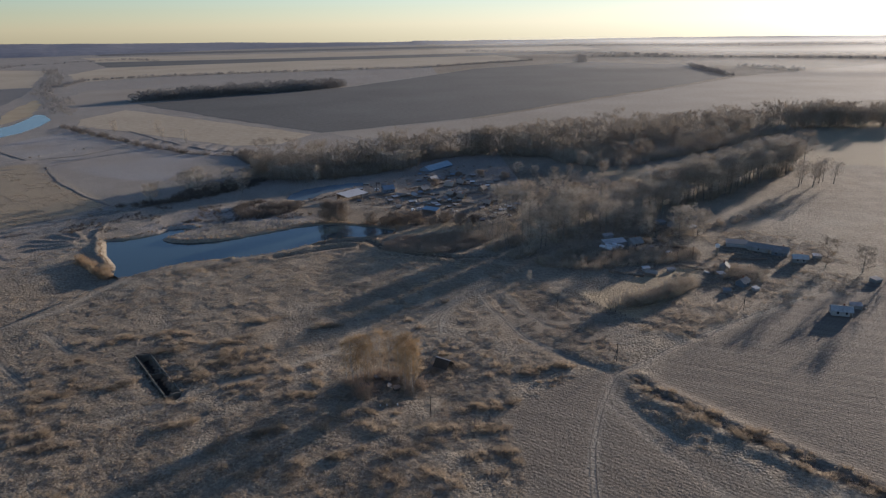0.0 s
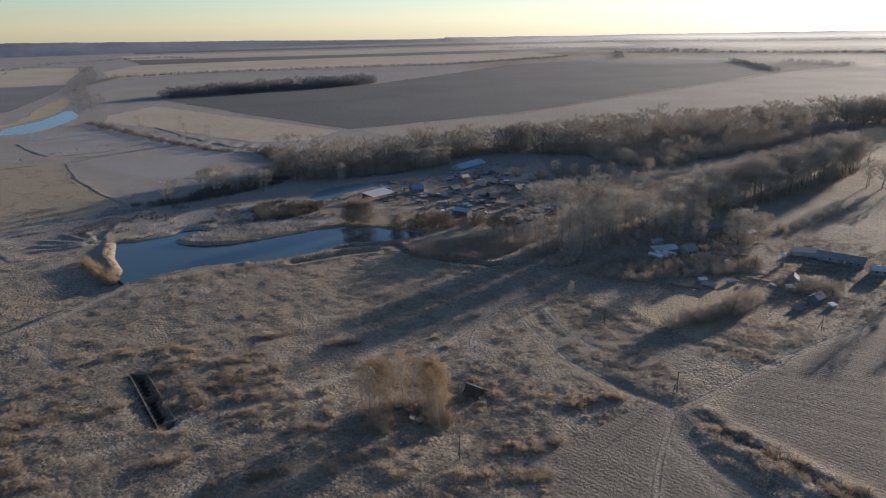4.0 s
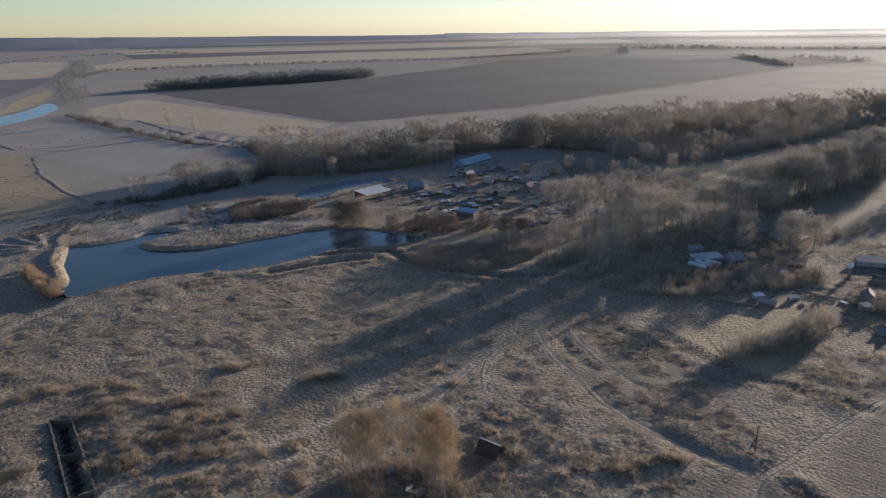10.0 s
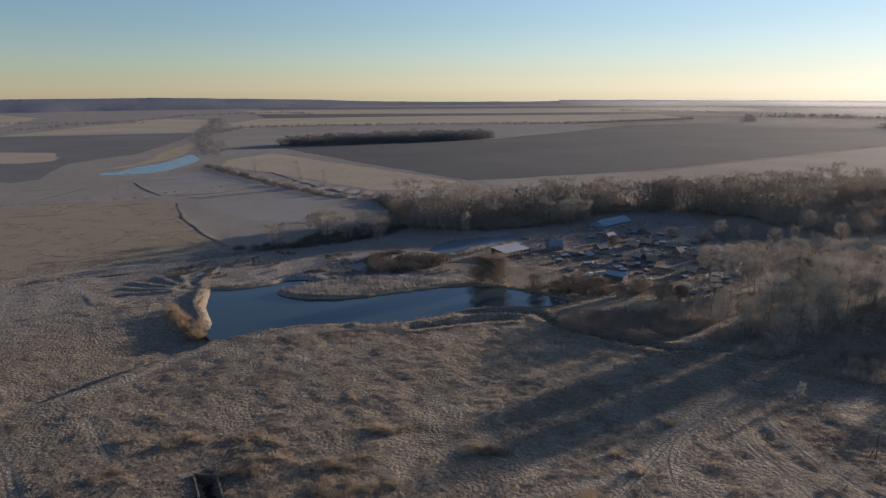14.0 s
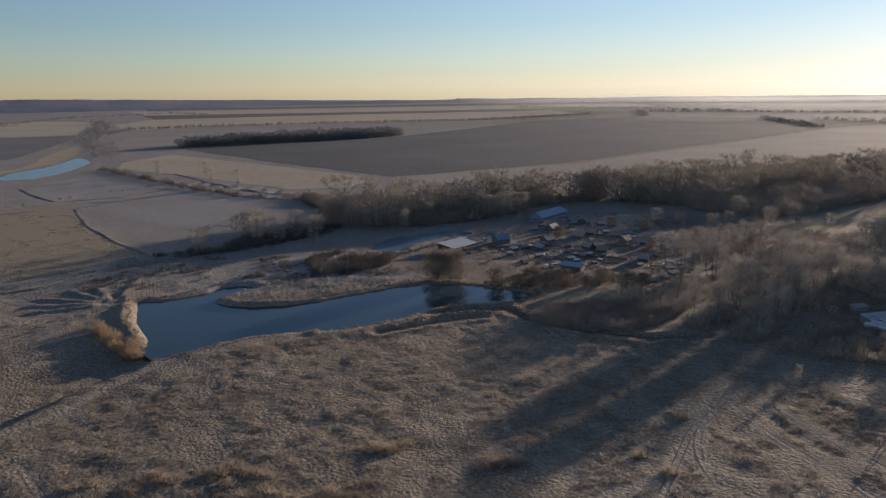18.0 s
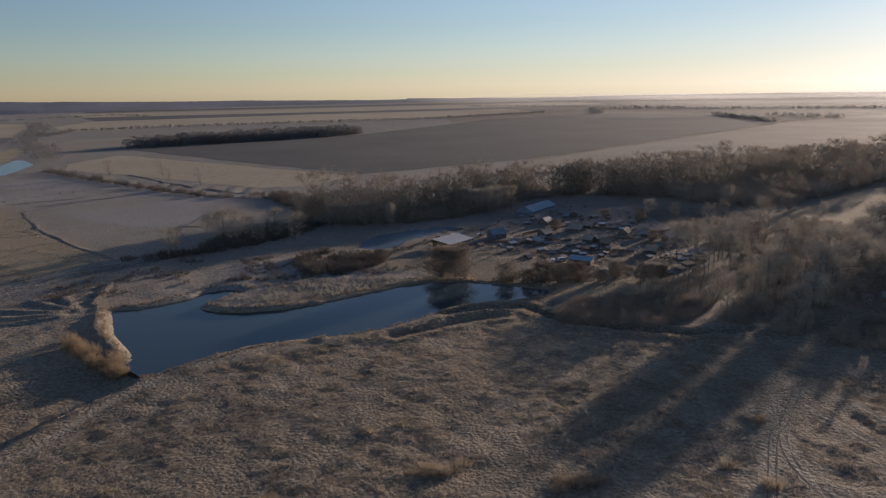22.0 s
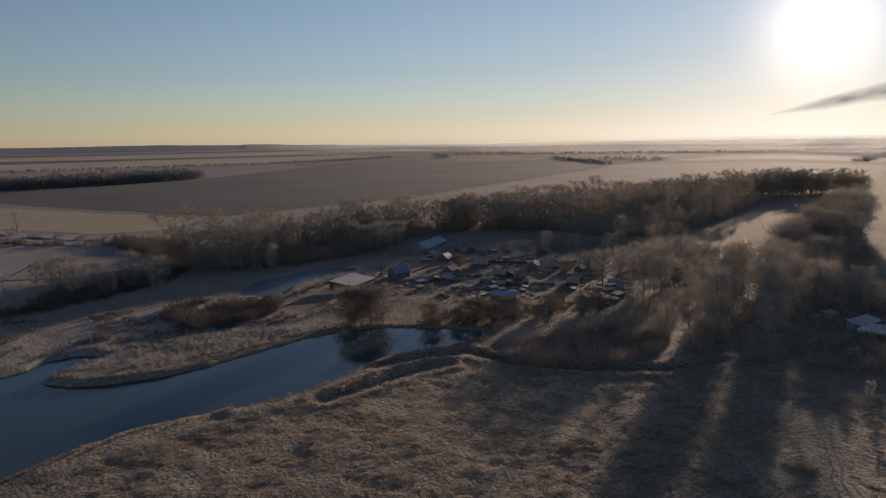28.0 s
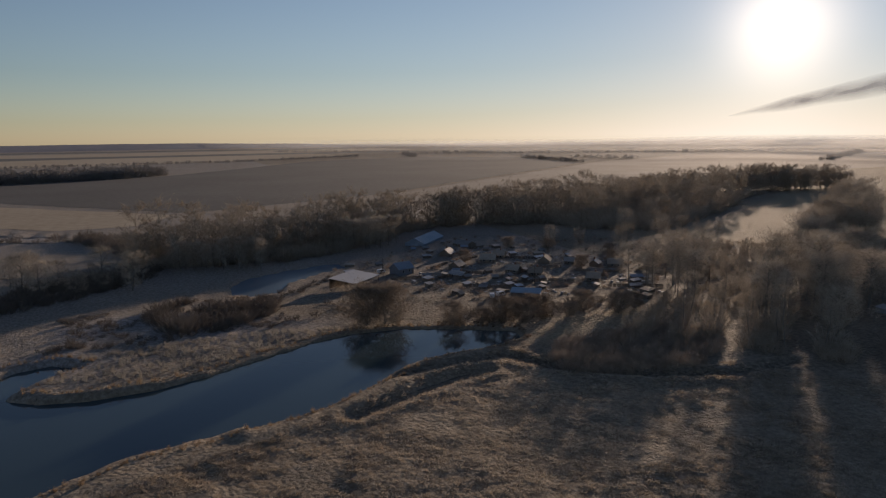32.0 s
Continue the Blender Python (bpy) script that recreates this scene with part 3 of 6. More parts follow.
sheet("pale_inset_field", [(-640, 705), (-525, 702), (-465, 625), (-480, 598), (-600, 590)], 0.12, STUBBLE, "small pale stubble patch within dark soil", "field", 2, 10)
sheet("river_straw_bank", [(-373, 545), (-374, 616), (-427, 765), (-447, 848), (-411, 787), (-372, 690), (-364, 640), (-362, 583)], 0.10, STRAW, "tan straw bank along the frozen river", "field", 2, 11)
sheet("grove_meadow", [(-395, 767), (-440, 976), (-330, 985), (-225, 900), (-300, 790)], 0.07, FALLOW, "grey frosted meadow behind the grove", "field", 2, 12)
sheet("west_stubble_field", [(-800, 951), (-552, 1050), (-740, 1500), (-900, 1560), (-850, 1232)], 0.07, STUBBLE, "distant pale stubble field", "field", 3, 6)
sheet("far_stubble_field", [(-523, 1140), (-628, 1343), (-645, 1560), (-227, 1710), (250, 1800), (290, 1560), (30, 1350), (-181, 1290), (-420, 1250)], 0.07, STUBBLE, "far pale stubble field beyond the grove", "field", 3, 13)
sheet("far_dark_strip", [(-780, 1830), (-246, 1870), (500, 2000), (560, 1830), (-220, 1720), (-650, 1580)], 0.06, SOIL, "far dark ploughed strip", "field", 3, 14)
sheet("north_stubble_field", [(-955, 2160), (-293, 2226), (600, 2400), (600, 2060), (-246, 1890), (-779, 1850)], 0.07, STUBBLE, "narrow pale field near the horizon", "field", 3, 15)
sheet("far_fallow_field", [(-950, 2280), (500, 2480), (700, 2700), (-1050, 2480)], 0.06, SOIL, "far dark fallow strip", "field", 4, 8)
sheet("outer_stubble_field", [(-1000, 1190), (-1240, 1600), (-1540, 1822), (-2200, 1500), (-1500, 1000)], 0.07, STUBBLE, "distant pale stubble field in the west", "field", 3, 16)
sheet("meadow_flat", [(-130, 392), (-95, 388), (-92, 362), (-108, 346), (-135, 352)], 0.35, FALLOW, "frosted flat meadow beside the tree belt", "field", 1.5, 17)


def run_mesh(pts, profile, wobble, seed):
    """A long strip swept along a line: profile of (offset, height) in metres."""
    rnd = random.Random(seed)
    line = []
    for (ax, ay), (bx, by) in zip(pts, pts[1:]):
        n = max(1, int(math.hypot(bx - ax, by - ay) / 3))
        line += [(ax + (bx - ax) * i / n, ay + (by - ay) * i / n) for i in range(n)]
    line.append(pts[-1])
    zs = height(np.array([p[0] for p in line]), np.array([p[1] for p in line]))
    verts, faces, m = [], [], len(profile)
    for i, (x, y) in enumerate(line):
        (ax, ay), (bx, by) = line[max(0, i - 1)], line[min(len(line) - 1, i + 1)]
        n = math.hypot(bx - ax, by - ay)
        sx, sy, w, hh = (ay - by) / n, (bx - ax) / n, rnd.uniform(-wobble, wobble), rnd.uniform(0.5, 1.2)
        fade = min(1, i / 2, (len(line) - 1 - i) / 2)
        for o, h in profile:
            verts.append((K * x + sx * (o + w), K * y + sy * (o + w), K * float(zs[i]) + (h * hh * fade if h > 0 else h)))
    for i in range(len(line) - 1):
        for k in range(m - 1):
            a = i * m + k
            faces.append((a, a + m, a + m + 1, a + 1))
    return verts, faces


BANKS = [[(-301, 486), (-276, 456), (-247, 428), (-219, 442), (-200, 481)], [(-224, 404), (-209, 431), (-189, 454)], [(-285, 580), (-238, 531), (-183, 473), (-144, 437), (-117, 424)],
         [(-229, 556), (-177, 492), (-133, 447), (-114, 439)], [(-227, 408), (-195, 357), (-164, 319), (-144, 298)], [(-290, 350), (-266, 361), (-257, 389), (-238, 401)], [(-314, 403), (-315, 432), (-318, 457)],
         [(-272, 330), (-262, 338)], [(-352, 438), (-338, 446)], [(-256, 308), (-248, 314)], [(-164, 204), (-155, 209)], [(-160, 228), (-150, 219)], [(-191, 234), (-171, 264), (-156, 278), (-138, 290), (-118, 303)], [(-172, 190), (-160, 199)], [(-205, 262), (-192, 270)],
         [(-140, 213), (-131, 219)], [(-168, 250), (-160, 256)]]
for k, line in enumerate(BANKS):
    v, f = run_mesh(line, [(-3.0, -0.1), (-1.4, 0.25), (-0.3, 0.5), (0.8, 0.3), (2.4, -0.1)], 1.0, 400 + k)
    tagged(new("earth_bank", mesh_from("earth_bank", v, f, [BANKSOIL], True)), "low dark earth bank between frosted parcels", "bank", kind="structure")
for k, line in enumerate([[(-315, 380), (-293, 397), (-267, 412), (-240, 429), (-210, 423)], [(-260, 193), (-195, 240), (-172, 262), (-152, 279), (-135, 293), (-112, 318)]]):
    v, f = run_mesh(line, [(-2.2, -0.15), (-1.5, 0.16), (1.5, 0.16), (2.2, -0.15)], 0.5, 430 + k)
    tagged(new("field_lane", mesh_from("field_lane", v, f, [FALLOWLANE], True)), "pale frosted dirt lane between the fields", "road", kind="structure")


RUT = mat_noise("trodden_rut", [(0.1, 0.083, 0.065), (0.17, 0.142, 0.112), (0.25, 0.212, 0.17)], (0.15, 0.9), 0.95, 0.3)


def wheel_ruts(pts, gauge, seed):
    """Two shallow worn wheel lines along a track, broken here and there."""
    rnd = random.Random(seed)
    line = []
    for k in range(len(pts) - 1):
        p0, p1, p2, p3 = pts[max(0, k - 1)], pts[k], pts[k + 1], pts[min(len(pts) - 1, k + 2)]
        n = max(2, int(math.hypot(p2[0] - p1[0], p2[1] - p1[1]) / 0.6))
        for i in range(n):
            t = i / n
            line.append(tuple(0.5 * (2 * b + (c - a) * t + (2 * a - 5 * b + 4 * c - d) * t * t + (3 * b - a - 3 * c + d) * t ** 3) for a, b, c, d in zip(p0, p1, p2, p3)))
    for side in (-1, 1):
        verts, faces = [], []
        gone = 0
        for i, (x, y) in enumerate(line):
            (ax, ay), (bx, by) = line[max(0, i - 1)], line[min(len(line) - 1, i + 1)]
            n = math.hypot(bx - ax, by - ay) or 1
            sx, sy = (ay - by) / n, (bx - ax) / n
            gone = gone - 1 if gone > 0 else (rnd.randint(2, 6) if rnd.random() < 0.04 else 0)
            w = 0.02 if gone else 0.17 * (0.5 + float(vnoise(x, y, 3.0, seed % 7)))
            o = side * gauge / 2 + rnd.uniform(-0.05, 0.05)
            for e in (-w, w):
                px, py = x + sx * (o + e) / K, y + sy * (o + e) / K
                verts.append((px, py))
        flat = np.array(verts)
        verts = np.column_stack([K * flat, K * height(flat[:, 0], flat[:, 1]) + 0.07])
        for i in range(len(line) - 1):
            faces.append((2 * i, 2 * i + 1, 2 * i + 3, 2 * i + 2))
        tagged(new("wheel_rut", mesh_from("wheel_rut", verts, faces, [RUT], True)), "dark worn wheel rut across the frosted meadow", "track", kind="structure")


for k, road in enumerate([TRACKS[4], TRACKS[5], TRACKS[6], TRACKS[7], TRACKS[8], [(21.9, 168), (25, 150), (28.5, 134.3)], [(-103.3, 148.7), (-97, 142), (-91.4, 136.5)], [(-112.5, 136.2), (-103.8, 128.4), (-92.3, 117.2)], [(-19, 219.5), (-26, 220.4), (-33, 218.6), (-42.6, 213.9), (-56, 208), (-70, 203)]]):
    wheel_ruts(road, 1.9, 70 + k)


def forest_ring(name, az0, az1, far, deep, label):
    """A far closed canopy on rising ground, along an arc round the place (metres, degrees clockwise from +y)."""
    n, k = int((az1 - az0) * 5), 8
    rnd = random.Random(5)
    verts, faces = [], []
    for j in range(k + 1):
        for i in range(n + 1):
            az = az0 + (az1 - az0) * i / n
            a = radians(az)
            crest = 33 + 32 * min(1, max(0, (-14 - az) / 16)) - 16 * min(1, max(0, az / 12))
            d = far + 480 * min(1, max(0, (az + 22) / 14)) + deep * j / k + 90 * float(vnoise(az * 1.0, 2.0 + j * 0.3, 3.0, 55))
            verts.append((math.sin(a) * d, math.cos(a) * d, -1 + crest * (j / k) ** 0.8 + rnd.uniform(-0.8, 0.8) + 3 * (j > 0) * (float(vnoise(az, 5.0, 1.6, 56)) - 0.5)))
    for j in range(k):
        for i in range(n):
            a = j * (n + 1) + i
            faces.append((a, a + 1, a + n + 2, a + n + 1))
    return tagged(new(name, mesh_from(name, verts, faces, [HAZEWOOD], True)), label, "forest", kind="backdrop")


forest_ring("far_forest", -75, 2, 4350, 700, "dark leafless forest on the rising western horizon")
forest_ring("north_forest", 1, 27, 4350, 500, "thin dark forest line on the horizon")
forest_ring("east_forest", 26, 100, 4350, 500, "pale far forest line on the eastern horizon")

# ---- building helpers ----


def part(name, mesh, parent, label=""):
    """Links a mesh as one part under a thing or part."""
    ob = new(name, mesh)
    ob.parent = parent
    if label:
        ob["label"] = label
    return ob


def thing(name, x, y, z, turn, label, category, group=""):
    ob = new(name)
    ob.empty_display_size = 0.5
    ob.matrix_basis = pose(K * x, K * y, z, 0, 0, turn)
    return tagged(ob, label, category, group)


def box_bm(boxes):
    """One mesh of boxes: each (x0, y0, z0, x1, y1, z1), bevelled a little."""
    bm = bmesh.new()
    for x0, y0, z0, x1, y1, z1 in boxes:
        m = Matrix.LocRotScale(((x0 + x1) / 2, (y0 + y1) / 2, (z0 + z1) / 2), None, (x1 - x0, y1 - y0, z1 - z0))
        bmesh.ops.create_cube(bm, size=1, matrix=m)
    return bm


def done(bm, name, material):
    me = bpy.data.meshes.new(name)
    bm.to_mesh(me)
    bm.free()
    me.materials.append(material)
    return me


def boxes(name, material, *bs):
    return done(box_bm(bs), name, material)


def tube(verts, faces, pts, radii, sides=5):
    """Adds a tapered tube along pts to the lists."""
    base = len(verts)
    for k, (p, r) in enumerate(zip(pts, radii)):
        d = (pts[min(k + 1, len(pts) - 1)] - pts[max(k - 1, 0)]).normalized()
        u = d.orthogonal().normalized()
        w = d.cross(u)
        for i in range(sides):
            a = math.tau * i / sides
            verts.append(p + (u * math.cos(a) + w * math.sin(a)) * r)
    for k in range(len(pts) - 1):
        for i in range(sides):
            a, b = base + k * sides + i, base + k * sides + (i + 1) % sides
            faces.append((a, b, b + sides, a + sides))


def sliver(verts, faces, p, d, length, width, rnd):
    side = d.cross(Vector((rnd.uniform(-1, 1), rnd.uniform(-1, 1), rnd.uniform(-1, 1))))
    side = side.normalized() * width / 2 if side.length > 1e-4 else Vector((width / 2, 0, 0))
    k = len(verts)
    verts.extend((p - side, p + side, p + d * length))
    faces.append((k, k + 1, k + 2))


def tree_meshes(seed, tall, spread, limbs, subs, twigs, girth, low=0.25, lean=0.5, twig_len=1.3, twig_w=0.1, bark=None, twig=None):
    """Trunk-and-limbs mesh and twig-crown mesh of a leafless tree."""
    rnd = random.Random(seed)
    tv, tf, cv, cf = [], [], [], []
    bend = Vector((rnd.uniform(-0.06, 0.06) * tall, rnd.uniform(-0.06, 0.06) * tall, 0))
    spine = [Vector((0, 0, -0.4)), Vector((0, 0, tall * 0.2)) + bend * 0.3, Vector((0, 0, tall * 0.5)) + bend, Vector((0, 0, tall * 0.78)) + bend * 0.7, Vector((0, 0, tall * 0.96)) + bend * 1.2]
    tube(tv, tf, spine, [girth * 1.25, girth, girth * 0.68, girth * 0.36, girth * 0.08], 6)

    def on_spine(f):
        u = f * 4
        k = min(3, int(u))
        return spine[k].lerp(spine[k + 1], u - k)

    for i in range(limbs):
        f = low + (0.97 - low) * (i + rnd.random()) / limbs
        p = on_spine(f)
        a = i * 2.4 + rnd.uniform(-0.5, 0.5)
        reach = spread * math.sin(math.pi * (0.2 + 0.72 * (f - low) / (1 - low))) ** 0.8 * rnd.uniform(0.65, 1.15)
        out = Vector((math.cos(a), math.sin(a), 0))
        end = p + out * reach + Vector((0, 0, reach * lean * rnd.uniform(0.7, 1.5)))
        end.z = min(end.z, tall * 1.02)
        mid = p.lerp(end, 0.5) + Vector((0, 0, reach * 0.08))
        g = girth * 0.42 * (1.1 - f * 0.6)
        tube(tv, tf, [p, mid, end], [g, g * 0.6, g * 0.16], 4)
        for j in range(subs):
            q = p.lerp(mid, 2 * v) if (v := rnd.uniform(0.25, 1)) < 0.5 else mid.lerp(end, 2 * v - 1)
            b = a + rnd.uniform(-1.4, 1.4)
            l = (0.5 + reach * 0.8) * rnd.uniform(0.3, 0.6)
            tip = q + Vector((math.cos(b) * l, math.sin(b) * l, l * rnd.uniform(-0.2, 0.9)))
            tube(tv, tf, [q, tip], [g * 0.3, g * 0.06], 3)
            for k in range(twigs):
                s = q.lerp(tip, rnd.uniform(0.1, 1.05)) + Vector((rnd.gauss(0, 0.28), rnd.gauss(0, 0.28), rnd.gauss(0, 0.28))) * l
                d = (tip - q).normalized() * 0.8 + Vector((rnd.gauss(0, 0.7), rnd.gauss(0, 0.7), rnd.gauss(0.25, 0.5)))
                sliver(cv, cf, s, d.normalized(), twig_len * rnd.uniform(0.6, 1.3), twig_w, rnd)
    return mesh_from("trunk", tv, tf, [bark], True), mesh_from("crown", cv, cf, [twig])


def shrub_mesh(name, seed, tall, wide, stems, twigs, material, w=0.07):
    rnd = random.Random(seed)
    v, f = [], []
    for i in range(stems):
        a, r = rnd.uniform(0, math.tau), wide * 0.5 * math.sqrt(rnd.random())
        foot = Vector((math.cos(a) * r * 0.7, math.sin(a) * r * 0.7, -0.15))
        top = Vector((math.cos(a) * r * 1.5, math.sin(a) * r * 1.5, tall * rnd.uniform(0.6, 1.05) * (1 - 0.55 * (2 * r / wide) ** 2)))
        sliver(v, f, foot, (top - foot).normalized(), (top - foot).length, w * 1.6, rnd)
        for k in range(twigs):
            s = foot.lerp(top, rnd.uniform(0.25, 1.0))
            d = (top - foot).normalized() + Vector((rnd.gauss(0, 0.55), rnd.gauss(0, 0.55), rnd.gauss(0.1, 0.35)))
            sliver(v, f, s, d.normalized(), tall * rnd.uniform(0.16, 0.4), w, rnd)
    return mesh_from(name, v, f, [material])


def make_tree(name, meshes, label, category):
    ob = thing(name, 0, 0, 0, 0, label, category)
    part("trunk", meshes[0], ob)
    part("crown", meshes[1], ob)
    return ob


def scatter(pts, n, seed, apart):
    rnd = random.Random(seed)
    lox, hix = min(p[0] for p in pts), max(p[0] for p in pts)
    loy, hiy = min(p[1] for p in pts), max(p[1] for p in pts)
    got = []
    cand = np.array([(rnd.uniform(lox, hix), rnd.uniform(loy, hiy)) for _ in range(int(n * (4 if apart < 0.5 else 25)))])
    cand = cand[inside(cand[:, 0], cand[:, 1], pts)]
    cells = {}
    for x, y in cand.tolist():
        if len(got) >= n:
            break
        if apart >= 0.5:
            cx, cy = int(x // apart), int(y // apart)
            if any((x - a) ** 2 + (y - b) ** 2 < apart * apart for i in (-1, 0, 1) for j in (-1, 0, 1) for a, b in cells.get((cx + i, cy + j), ())):
                continue
            cells.setdefault((cx, cy), []).append((x, y))
        got.append((x, y))
    return got


def along(pts, step, seed, wide):
    """Places strewn along a line."""
    rnd = random.Random(seed)
    out = []
    for (ax, ay), (bx, by) in zip(pts, pts[1:]):
        n = max(1, int(math.hypot(bx - ax, by - ay) / step))
        for i in range(n):
            t = (i + rnd.random()) / n
            out.append((ax + (bx - ax) * t + rnd.uniform(-wide, wide), ay + (by - ay) * t + rnd.uniform(-wide, wide)))
    return out


def plant(protos, places, seed, group, size=(0.8, 1.2), label=None, cap=None):
    rnd = random.Random(seed)
    for x, y in places:
        src = rnd.choice(protos)
        s = rnd.uniform(*size)
        if cap:
            s = min(s, cap((x, y)) / (15.5 * K))
            if s < 0.16:
                continue
        s *= K
        src.scale = (s * rnd.uniform(0.9, 1.1), s * rnd.uniform(0.9, 1.1), s)
        ob = copy_thing(src, pose(K * x, K * y, fz(x, y) - 0.05, 0, 0, rnd.uniform(0, 360)))
        src.scale = (1, 1, 1)
        tagged(ob, label or "", "", group)


def drop_protos(protos):
    for p in protos:
        for o in (*p.children_recursive, p):
            bpy.data.objects.remove(o)


def stuff(name, mesh_list, places, seed, label, category, size=(0.7, 1.3), kind="stuff", flat=None):
    """Many small plants joined into one mesh."""
    rnd = random.Random(seed)
    if not places:
        return None
    zz = height(np.array([p[0] for p in places]), np.array([p[1] for p in places])) if flat is None else np.full(len(places), flat)
    protos = []
    for me in mesh_list:
        v = np.empty(len(me.vertices) * 3)
        me.vertices.foreach_get("co", v)
        protos.append((v.reshape(-1, 3), np.array([p.vertices[:] for p in me.polygons])))
    vs, fs, base = [], [], 0
    for (x, y), z in zip(places, zz):
        v, f = protos[rnd.randrange(len(protos))]
        a, s = rnd.uniform(0, math.tau), rnd.uniform(*size)
        c, d = math.cos(a) * s, math.sin(a) * s
        h = s * rnd.uniform(0.85, 1.15)
        vs.append(K * np.stack([v[:, 0] * c - v[:, 1] * d + x, v[:, 0] * d + v[:, 1] * c + y, v[:, 2] * h + z], -1))
        fs.append(f + base)
        base += len(v)
    verts, faces = np.concatenate(vs).astype(np.float32), np.concatenate(fs).astype(np.int32)
    me = bpy.data.meshes.new(name)
    me.vertices.add(len(verts))
    me.vertices.foreach_set("co", verts.ravel())
    k = faces.shape[1]
    me.loops.add(faces.size)
    me.loops.foreach_set("vertex_index", faces.ravel())
    me.polygons.add(len(faces))
    me.polygons.foreach_set("loop_start", np.arange(0, faces.size, k, dtype=np.int32))
    me.polygons.foreach_set("loop_total", np.full(len(faces), k, np.int32))
    me.update(calc_edges=True)
    me.validate()
    me.materials.append(mesh_list[0].materials[0])
    return tagged(new(name, me), label, category, kind=kind)


# ---- trees: the two belts, the wood, single trees ----
BELT_N = [(-88, 352), (-68, 350), (-39, 347), (-22, 359), (2, 379), (30, 400), (52, 405), (60, 425), (30, 420), (0, 405), (-25, 388), (-60, 378), (-88, 375)]
BELT_S = [(20, 224), (34, 209), (52, 206), (76, 222), (104, 245), (132, 268), (182, 302), (228, 342), (224, 350), (173, 314), (124, 284), (94, 263), (67, 243), (46, 230), (28, 231)]
FORMS = ((1, 15, 5.2, TWIG, 0.6), (2, 16.5, 5.6, TWIG, 0.6), (3, 14, 5.2, TWIG_GREY, 0.5), (4, 16.5, 4.8, TWIG_GREY, 0.8), (5, 12.5, 5.4, TWIG, 0.45))
tall_trees = [make_tree("bare_tree", tree_meshes(s, tall, spr, 26, 8, 14, 0.22, 0.1, bark=BARK, twig=tw, lean=ln, twig_w=0.085), "leafless brown-grey deciduous tree in a shelter belt", "tree")
              for s, tall, spr, tw, ln in FORMS]
plant(tall_trees, [(-112, 322), (-107, 318), (-103, 324), (-98, 316), (-92, 322), (-86, 330), (-238, 550), (-188, 513), (-160, 480), (-125, 300), (-201, 544), (-114, 344), (-117, 335), (-126, 310), (-85, 317), (-122, 338)], 24, "field trees", (0.45, 0.7))
# added trees that throw shadow streaks over the field by the village
plant(tall_trees, [(112, 346), (100, 350), (121, 340), (88, 332), (78, 323), (131, 331), (96, 318), (108, 336), (70, 338), (62, 346)], 35, "trees east of the village", (0.35, 0.6))
plant(tall_trees, [(110, 225), (106, 222), (112, 219), (116, 222), (104, 217), (92, 222), (86, 228), (139, 178), (148, 172), (155, 168), (95, 228)], 27, "trees among the farmsteads", (0.5, 0.7))
drop_protos(tall_trees)
open_trees = [make_tree("bare_tree", tree_meshes(s + 10, tall, spr * 0.98, 24, 7, 12, 0.2, 0.34, bark=BARK, twig=TWIG_LIFTED if tw is TWIG else tw, lean=ln * 0.85, twig_w=0.06), "leafless brown-grey deciduous tree in a shelter belt", "tree")
              for s, tall, spr, tw, ln in FORMS]


def across(p):
    """Distance across the belt, square to the morning light."""
    return p[0] * 0.686 - p[1] * 0.727


GLADES = ((-114.5, 1.5), (-125.5, 1.2), (-139, 1.1), (-145.2, 0.8), (-151, 1.0))     # open rides along the light


def light_cap(p):
    """Greatest height in metres at a place of the belt that still lets the low sun shine along the rides."""
    if min(abs(across(p) - c) - 2.3 * w for c, w in GLADES) > 0:
        return 99.0
    return 0.13 * 0.9 * K * (p[0] * 0.727 + p[1] * 0.686 - 168)


def with_glades(places, cut):
    """Leaves open rides through the belt: cut is their half width over the bare minimum."""
    return [p for p in places if all(abs(across(p) - c) > w * cut for c, w in GLADES)]


south = [p for p in scatter(BELT_S, 205, 13, 3.0) if vnoise(p[0], p[1], 9, 41) > 0.1]
thin = [p for i, p in enumerate(south) if p[0] < 46 and across(p) < -127 and i % 5 < 3]
south = [p for p in south if not (p[0] < 46 and across(p) < -127)]
low_edge = [p for p in south if p[0] < 128 and across(p) > -117]
thin_trees = [make_tree("bare_tree", tree_meshes(s + 20, tall, spr * 0.7, 18, 5, 7, 0.16, 0.3, bark=BARK, twig=TWIG, lean=ln * 1.5, twig_w=0.055), "slender leafless tree with an open crown at the belt's end", "tree")
              for s, tall, spr, tw, ln in FORMS[:3]]
plant(thin_trees, thin, 29, "trees of the south belt", (0.5, 0.8), cap=light_cap)
plant(thin_trees, with_glades(scatter([(20, 226), (40, 222), (66, 236), (84, 252), (58, 246), (36, 238)], 20, 73, 4), 1.8), 36, "trees of the south belt", (0.45, 0.7), cap=light_cap)
plant(thin_trees, [q for q in scatter([(36, 246), (58, 258), (82, 280), (70, 288), (40, 262)], 27, 77, 3) if min(abs(across(q) + c) for c in (147.5, 157)) > 1.2], 44, "trees of the south belt", (0.6, 0.95))
drop_protos(thin_trees)
plant(open_trees, scatter([(194, 288), (216, 296), (214, 304), (196, 298)], 9, 75, 5), 34, "trees of the south belt", (0.6, 0.85))
plant(open_trees, scatter([(62, 264), (95, 272), (125, 296), (112, 318), (80, 300)], 8, 74, 7), 37, "trees east of the village", (0.25, 0.45))
